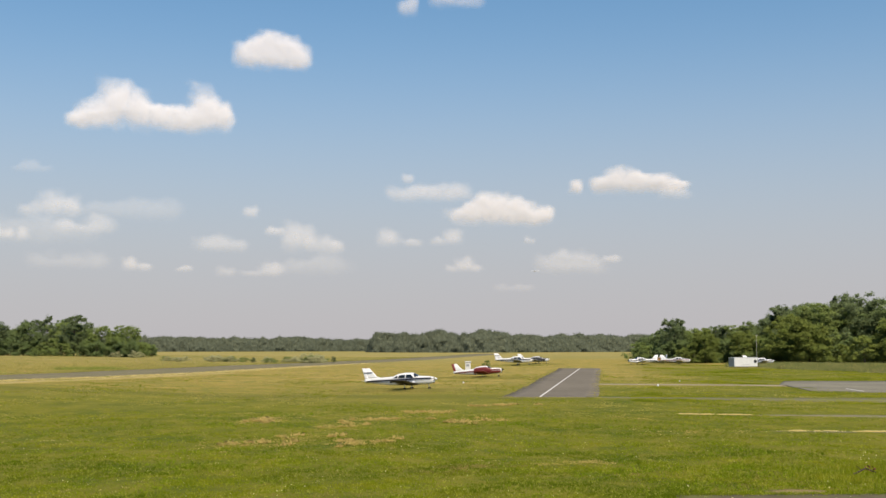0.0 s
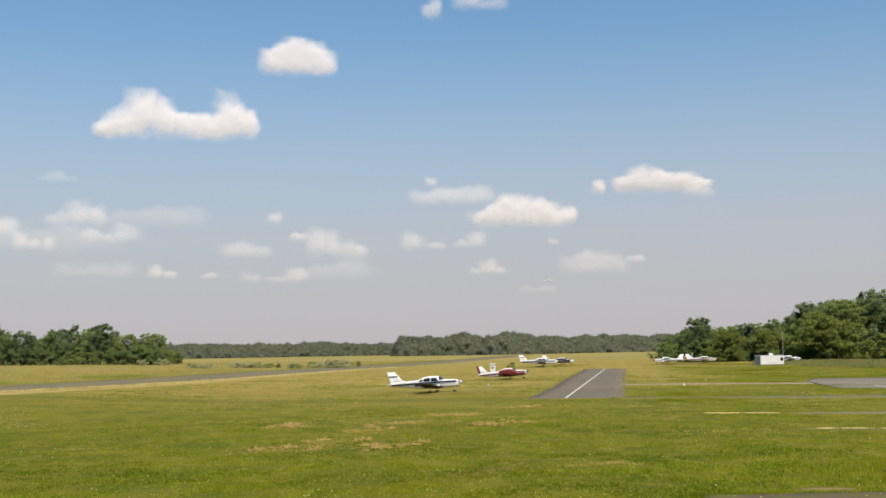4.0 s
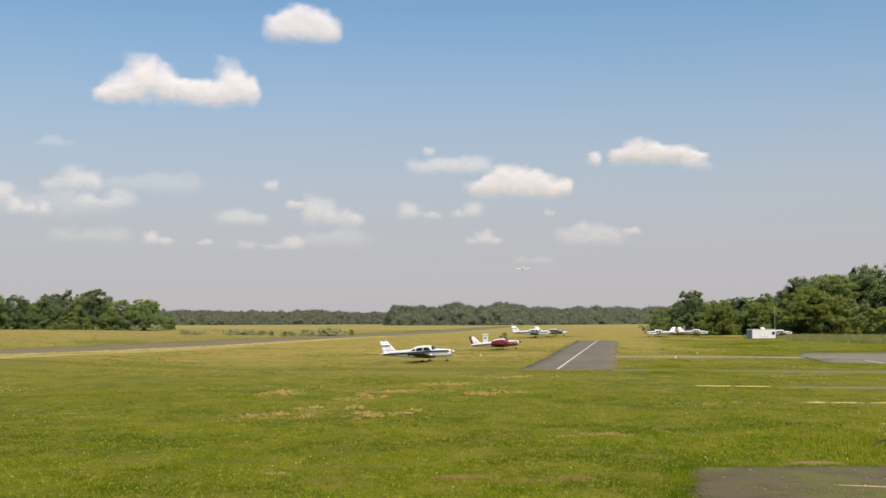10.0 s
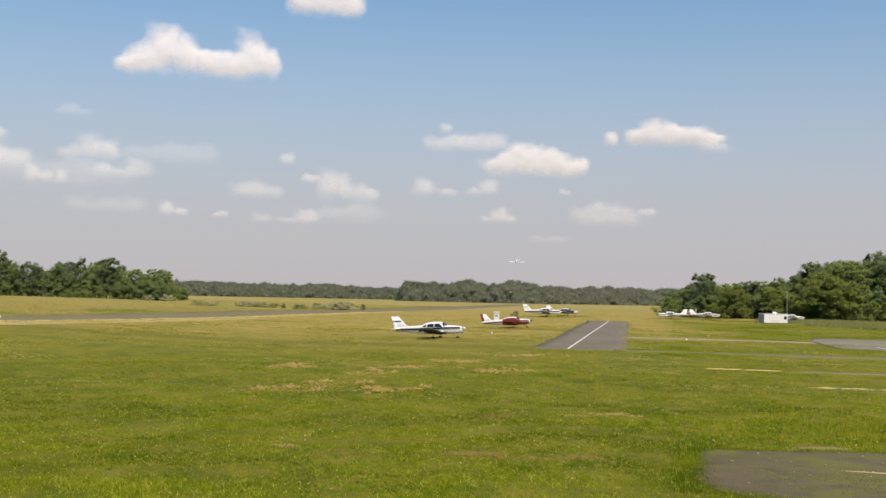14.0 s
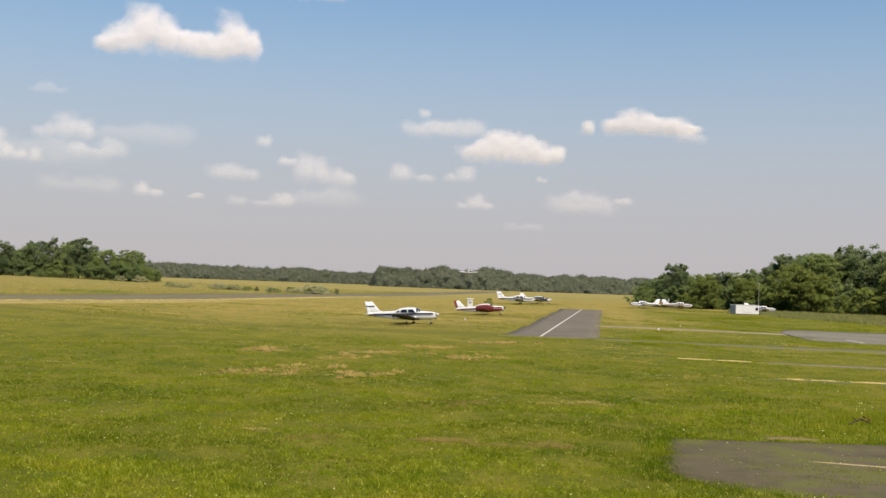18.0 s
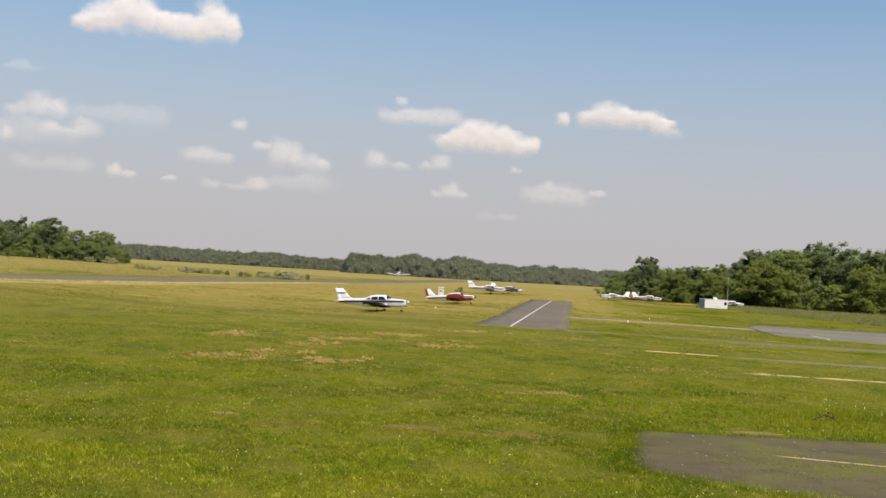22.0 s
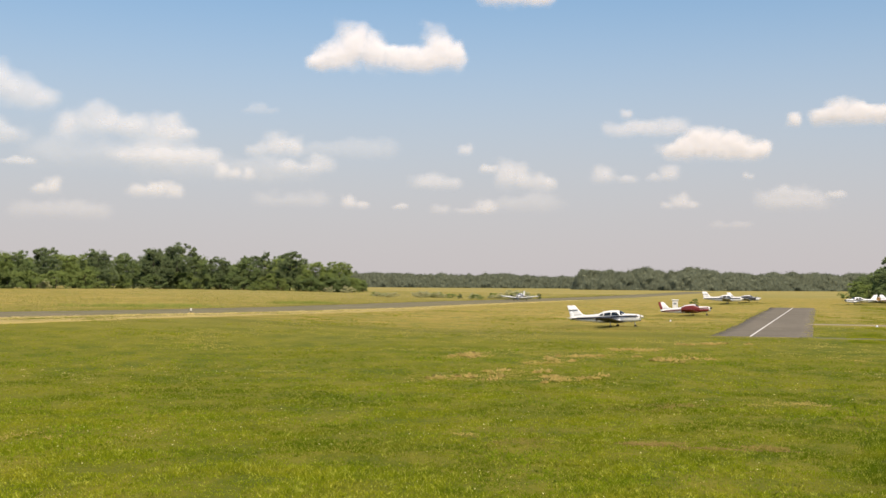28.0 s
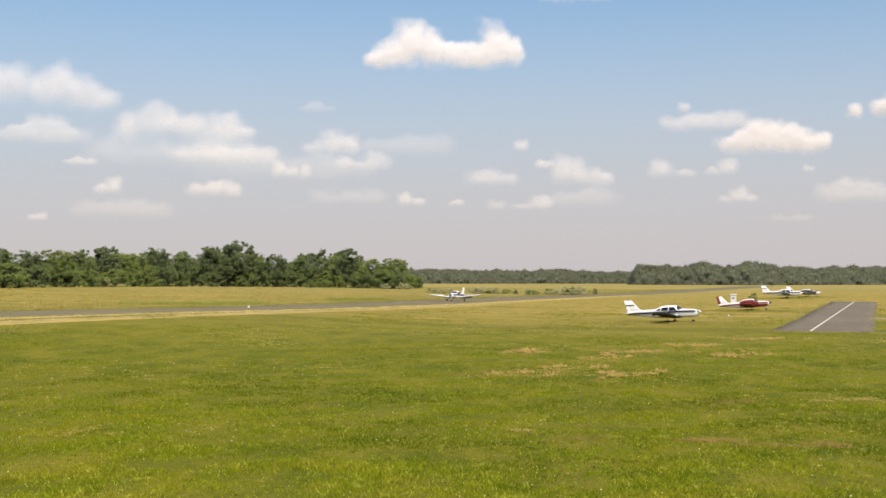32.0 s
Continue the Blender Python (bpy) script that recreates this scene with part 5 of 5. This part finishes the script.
def along_taxiway(rng, n):
    t, side = rng.uniform(0, 110, n), rng.choice((-1, 1), n)
    o = side * (3.75 + rng.normal(0, 0.32, n))
    near = rng.uniform(0, 1, n) < 0.25                    # and across its near end
    t, o = np.where(near, rng.normal(-0.1, 0.35, n), t), np.where(near, rng.uniform(-4, 4, n), o)
    return 14.9 + TAX_D[0] * t + TAX_N[0] * o, 93.2 + TAX_D[1] * t + TAX_N[1] * o


long_grass("edge_grass", "grass creeping over the taxiway's edges", 1600, along_taxiway, 0.07, 0.02, MEADOW, 77, 0.12, 0.03)
long_grass("rough_grass", "rough grass tufts round the asphalt pad", 2600, lambda rng, n: (rng.uniform(13.5, 24, n), 33.2 + rng.uniform(0, 6.0, n) + rng.normal(0, 0.8, n)), 0.2, 0.008, GRASS, 53, 0.15)
long_grass("edge_grass", "grass creeping over the asphalt pad's edge", 1500, lambda rng, n: (lambda y: (8.25 - 0.25 * (32.2 - y) + rng.normal(0, 0.22, n), y))(rng.uniform(25.0, 32.2, n)), 0.1, 0.008, GRASS, 55, 0.06, 0.03)
long_grass("edge_grass", "grass creeping over the asphalt pad's edge", 2200, lambda rng, n: (lambda x: (x, 32.25 - 0.03 * (x - 8.5) + rng.normal(0, 0.16, n)))(rng.uniform(8.4, 24, n)), 0.1, 0.008, GRASS, 56, 0.06, 0.03)
long_grass("edge_grass", "grass creeping over the asphalt pad's edge", 2600, lambda rng, n: (lambda x: (x, np.interp(x, PAD_X, PAD_NEAR) + rng.normal(0.05, 0.35, n)))(rng.uniform(6.9, 18, n)), 0.09, 0.007, GRASS, 57, 0.06, 0.03)


def in_seams(rng, n):
    x, y = rng.uniform(8.8, 24, n), 26.3 + rng.normal(0, 1.3, n)
    k = np.array([noise.noise(Vector((a * 0.6, b * 1.8, 4))) for a, b in zip(x, y)]) > rng.uniform(-0.25, 0.35, n)
    return x[k], y[k]


def on_pad(rng, n):
    return rng.uniform(8.0, 22, n), rng.uniform(25.5, 32, n)


long_grass("seam_grass", "grass growing through the cracked asphalt", 6000, in_seams, 0.05, 0.008, GRASS, 54, 0.10, 0.04)
long_grass("litter", "pale dry scraps scattered on the asphalt pad", 90, on_pad, 0.02, 0.016, CLOVER, 58, 0.02, 0.045)


def by_branch(rng, n):
    return 17.0 + rng.normal(0, 0.55, n), 38.2 + rng.normal(0, 0.7, n)


def flowering(seed=59):
    rng = np.random.default_rng(seed)
    x, y = by_branch(rng, 9)
    heads = [((float(a), float(b), float(ground_z(a, b)) + rng.uniform(0.25, 0.6)), (0.02, 0.02, 0.05)) for a, b in zip(x, y)]
    tagged(part("flower_heads", leaf_cloud(seed, heads, 4, 0.022), CLOVER), "pale flower heads on tall weeds by the pad", "flowers", kind="stuff")


long_grass("tall_weeds", "tall green weeds round a dead branch", 300, by_branch, 0.45, 0.006, GRASS, 60, 0.12)
flowering()
dead_branch()


# ---- clouds ----
drifting = []
CLOUD_R = 4200.0


def cloud(az, el, half, tall, drift, bumps=(), material=CLOUD, label="white fair-weather cumulus cloud", seed=0):
    """A cloud body with a flat base: bearing, the base's elevation, half width and height in degrees, drift in degrees a second.
    bumps: (place along it -1..1, height 0..1, width 0..1)."""
    rng = random.Random(seed * 13 + 7)
    if not bumps:
        k = max(2, int(half / max(tall, 0.1) * 1.8) + 1)
        bumps = [(-0.72 + 1.44 * (i + 0.5) / k + rng.uniform(-0.1, 0.1), rng.uniform(0.55, 1.0), 1.0 / k + 0.16) for i in range(k)]
    r = CLOUD_R * (1 - 0.0028 * seed)                     # every cloud at a range of its own
    rad = r * math.pi / 180
    W, T = half * rad * 1.04, tall * rad * 1.12
    nx, nz = int(min(110, 14 + 2 * W / 9)), int(min(50, 10 + T / 7))
    gu, gv = np.meshgrid(np.linspace(-1.25, 1.25, nx), np.linspace(-0.35, 1.35, nz))
    curl = np.array([[(noise.fractal(Vector((a * W / T * 1.3 + seed * 5.3, 3, b * 1.3)), 1.0, 2.0, 4), noise.fractal(Vector((a * W / T * 1.5, seed * 3.7, b * 1.5)), 1.0, 2.0, 4)) for a, b in zip(ru, rv)] for ru, rv in zip(gu, gv)])
    u, v = gu + min(0.22 * T / W, 0.1) * curl[..., 0], gv + 0.17 * curl[..., 1] * ease(gv, -0.2, 0.4)
    d = np.zeros_like(u)
    for c, h, w in bumps:
        top = np.maximum(h * np.exp(-((u - c) / w) ** 2), 1e-3)
        lump = np.clip(1 - np.abs((v - 0.42 * h) / (0.62 * h)) ** 2.0, 0, 1) * np.exp(-(np.abs(u - c) / w) ** 2.6)
        d = np.maximum(d, lump) + 0.25 * np.minimum(d, lump)
    d = np.clip(d, 0, 1.1) * ease(gv, -0.34, 0.45) * (1 - ease(np.abs(gu), 0.95, 1.2)) * (1 - ease(gv, 1.1, 1.3))
    q = np.array([[noise.fractal(Vector((a * W / 60 + seed * 9.1, 0, b * T / 60)), 1.0, 2.0, 4) for a, b in zip(ru, rv)] for ru, rv in zip(u, v)])
    body = np.clip(d, 0, 1) * (1 + 0.25 * q)
    idx = np.arange(nx * nz).reshape(nz, nx)
    quad = np.stack([idx[:-1, :-1], idx[:-1, 1:], idx[1:, 1:], idx[1:, :-1]], -1).reshape(-1, 4)
    quad = quad[d.ravel()[quad].max(1) > 0.02]
    depth = min(W, T * 0.08)
    front = np.stack([gu * W, -depth * body, gv * T], -1).reshape(-1, 3)
    back = np.stack([gu * W, 0.4 * depth * body + 1, gv * T], -1).reshape(-1, 3)
    if material in (CLOUD_THIN, CLOUD_VEIL):              # a veil is one sheet of vapour, a cumulus a closed body
        me = smooth(mesh_from("cloud", front, quad))
    else:
        me = smooth(mesh_from("cloud", np.concatenate([front, back]), np.concatenate([quad, quad[:, ::-1] + nx * nz])))
    at = me.attributes.new("vapour", "FLOAT", "POINT")
    at.data.foreach_set("value", np.tile(d.ravel(), len(me.vertices) // d.size).astype(np.float32))
    ob = part("cloud", me, material)
    tagged(ob, label, "cloud", "clouds")
    rows = []
    for t in (0.0, 16.0, 32.0):
        a = az + drift * t
        x, y = polar(a, r * math.cos(radians(el)))
        rows.append((t, pose(x, y, EYE + r * math.sin(radians(el + 0.12)), 0, 0, -a)))
    ob.matrix_basis = rows[0][1]
    drifting.append((ob, rows))
    return ob


FAINT = "thin veiled cloud, barely whiter than the sky"
HAZY = "soft hazy cumulus cloud low over the horizon"
cloud(-10.1, 9.95, 3.65, 2.2, 0.046, ((-0.80, 0.42, 0.20), (-0.60, 0.64, 0.24), (-0.42, 1.10, 0.22), (-0.12, 0.92, 0.18), (0.15, 0.50, 0.24), (0.42, 0.50, 0.24), (0.64, 1.08, 0.23), (0.87, 0.75, 0.15)), seed=1)
cloud(-4.5, 13.05, 1.95, 1.75, 0.068, ((-0.5, 0.82, 0.4), (-0.1, 1.0, 0.45), (0.3, 0.95, 0.42), (0.62, 0.72, 0.3)), seed=2)
cloud(2.2, 15.6, 0.55, 1.2, 0.06, seed=3, material=CLOUD_MID)
cloud(4.64, 16.0, 1.3, 1.2, 0.06, seed=4, material=CLOUD_MID)
cloud(2.25, 7.65, 0.55, 0.6, 0.0217, ((0, 1, 0.6),), seed=5, material=CLOUD_MID)
cloud(3.25, 6.8, 2.0, 1.0, 0.018, seed=6, material=CLOUD_MID)
cloud(6.3, 5.65, 2.95, 1.6, 0.008, ((-0.4, 0.7, 0.32), (0.0, 1.0, 0.32), (0.4, 0.9, 0.3), (0.75, 0.6, 0.24)), seed=7)
cloud(1.7, 4.6, 1.4, 0.95, 0.016, ((-0.3, 1, 0.4), (0.45, 0.5, 0.4)), seed=8, material=CLOUD_MID)
cloud(4.3, 4.7, 1.05, 0.8, 0.016, ((0.1, 1, 0.5), (-0.5, 0.5, 0.4)), seed=9, material=CLOUD_MID)
cloud(5.0, 3.4, 1.1, 0.72, 0.014, ((0, 1, 0.5), (0.5, 0.6, 0.35), (-0.55, 0.5, 0.35)), seed=10, material=CLOUD_MID, label=HAZY)
cloud(10.3, 3.25, 1.9, 1.25, 0.013, ((-0.5, 0.8, 0.5), (-0.1, 1.0, 0.5), (0.4, 0.7, 0.5)), seed=11, material=CLOUD_THIN, label=FAINT)
cloud(12.1, 3.8, 0.5, 0.55, 0.013, seed=12, material=CLOUD_MID, label=HAZY)
cloud(7.4, 2.45, 1.0, 0.5, 0.013, seed=13, material=CLOUD_VEIL, label=FAINT)
cloud(13.05, 7.1, 2.75, 1.45, 0.006, ((-0.95, 0.42, 0.14), (-0.5, 0.62, 0.2), (-0.24, 0.95, 0.26), (0.1, 0.7, 0.3), (0.45, 0.7, 0.3), (0.78, 0.45, 0.2)), seed=15)
cloud(15.2, 6.75, 0.85, 0.8, 0.017, seed=16, material=CLOUD_THIN, label=FAINT)
cloud(-5.3, 5.95, 0.7, 0.62, 0.015, ((0, 1, 0.6),), seed=17, material=CLOUD_MID)
cloud(-6.8, 4.3, 1.35, 1.0, 0.014, seed=18, material=CLOUD_THIN, label=FAINT)
cloud(-4.15, 5.1, 0.5, 0.72, 0.014, seed=19, material=CLOUD_MID)
cloud(-2.4, 4.25, 1.5, 1.6, 0.014, ((-0.6, 0.95, 0.35), (-0.1, 0.85, 0.35), (0.4, 0.6, 0.4), (0.75, 0.4, 0.3)), seed=20, material=CLOUD_MID)
cloud(-10.6, 3.35, 0.95, 0.68, 0.013, ((-0.3, 1, 0.45), (0.4, 0.6, 0.4)), seed=21, material=CLOUD_MID, label=HAZY)
cloud(-8.4, 3.35, 0.42, 0.45, 0.013, seed=22, material=CLOUD_THIN, label=FAINT)
cloud(-5.35, 3.15, 1.7, 0.75, 0.013, ((0.6, 1.0, 0.35), (0.1, 0.5, 0.4), (-0.6, 0.7, 0.3)), seed=23, material=CLOUD_THIN, label=FAINT)
cloud(8.16, 4.75, 0.28, 0.45, 0.013, seed=24, material=CLOUD_THIN, label=FAINT)
cloud(-27.9, 7.55, 3.2, 2.5, 0.021, ((-0.5, 0.9, 0.4), (0.05, 0.85, 0.35), (0.45, 0.65, 0.35), (0.8, 0.5, 0.25)), seed=25, material=CLOUD_MID)
cloud(-27.95, 6.0, 2.5, 1.45, 0.0155, seed=26, material=CLOUD_THIN, label=FAINT)
cloud(-21.55, 6.35, 3.2, 1.8, 0.0163, ((-0.75, 0.75, 0.25), (-0.3, 0.95, 0.35), (0.15, 0.7, 0.35), (0.6, 0.85, 0.24), (0.85, 0.4, 0.2)), seed=27, material=CLOUD_MID)
cloud(-19.7, 5.3, 2.5, 1.15, 0.0141, seed=28, material=CLOUD_THIN, label=FAINT)
cloud(-14.55, 5.7, 1.55, 1.45, 0.0147, ((-0.5, 0.6, 0.4), (0.1, 1.0, 0.4), (0.6, 0.8, 0.3)), seed=29, material=CLOUD_MID)
cloud(-12.95, 5.05, 1.5, 1.0, 0.0137, seed=30, material=CLOUD_THIN, label=FAINT)
cloud(-16.45, 4.65, 1.2, 0.92, 0.0133, ((-0.45, 1.0, 0.3), (0.05, 0.6, 0.35), (0.6, 0.75, 0.25)), seed=31, material=CLOUD_MID)
cloud(-20.0, 3.7, 1.5, 1.0, 0.013, ((-0.5, 0.7, 0.4), (0.0, 0.9, 0.4), (0.5, 0.8, 0.35)), seed=32, material=CLOUD_MID, label=HAZY)
cloud(-24.8, 3.75, 1.0, 0.9, 0.013, ((-0.4, 0.6, 0.4), (0.2, 1.0, 0.45)), seed=33, material=CLOUD_MID)
cloud(-26.1, 5.1, 0.8, 0.5, 0.0137, seed=34, material=CLOUD_THIN, label=FAINT)
cloud(-28.0, 2.5, 0.5, 0.55, 0.013, seed=35, material=CLOUD_THIN, label=FAINT)
for k, (a, e, w, h) in enumerate(((-17.0, 4.5, 4.6, 1.9), (-22.0, 4.9, 4.2, 2.2), (-11.2, 5.7, 2.6, 1.3), (-24.5, 2.6, 2.6, 1.2), (-2.6, 3.2, 2.2, 1.2), (-13.6, 3.4, 2.0, 0.9))):
    cloud(a, e, w, h, 0.013, seed=40 + k, material=CLOUD_VEIL, label=FAINT)
cloud(-15.5, 7.8, 1.0, 0.6, 0.02, seed=36, material=CLOUD_VEIL, label=FAINT)


# ---- what moves ----
def motions():
    for ob, rows in drifting:
        walk(ob, rows)
    # the landing: metres along the runway from its near mark, height of the wheels, nose-up degrees
    flight = ((0, 1030, 80.5, -14), (2, 928, 69.5, -14), (4, 838, 61.0, -14), (6, 759, 53.0, -14), (8, 690, 45.2, -14), (10, 622, 37.6, -14), (12, 558, 30.6, -14), (13, 520, 27.2, -14),
              (14, 498, 23.6, -14), (15, 470, 19.4, -14), (16.5, 434, 13.3, -14), (17.5, 408, 10.4, -9), (18.5, 374, 6.8, -7), (19.5, 340, 4.3, -6.0), (20.5, 306, 2.7, -5.0), (21.5, 275, 1.7, -4.0),
              (22.5, 243, 0.85, -3.0), (23.0, 227, 0.65, -2.5), (24, 198, 0.5, -1.5), (25, 168, 0.1, -0.5), (26, 140, -0.4, 0), (27, 112.5, None, 0), (28.5, 74.5, None, 0), (29, 63, None, 0),
              (30, 41, None, 0), (31, 20, None, 0), (32, 0.5, None, 0))
    rows = []
    for t, s, z, nose in flight:
        x, y = run_xy(s, float(np.interp(t, (0, 1, 3, 7, 10, 12), (-4, -4, -2, 1.4, 0.5, 0))))
        g = float(ground_z(x, y)) + 0.06
        rows.append((t, pose(x, y, g if z is None else max(g, z), 0, 0, -90 - math.degrees(RUN_A)) @ pose(0, 0, 0, float(np.interp(t, (2, 5, 8, 11), (0, 5, 4, 0))), -nose, 0)))
    walk(lander, rows)


motions()
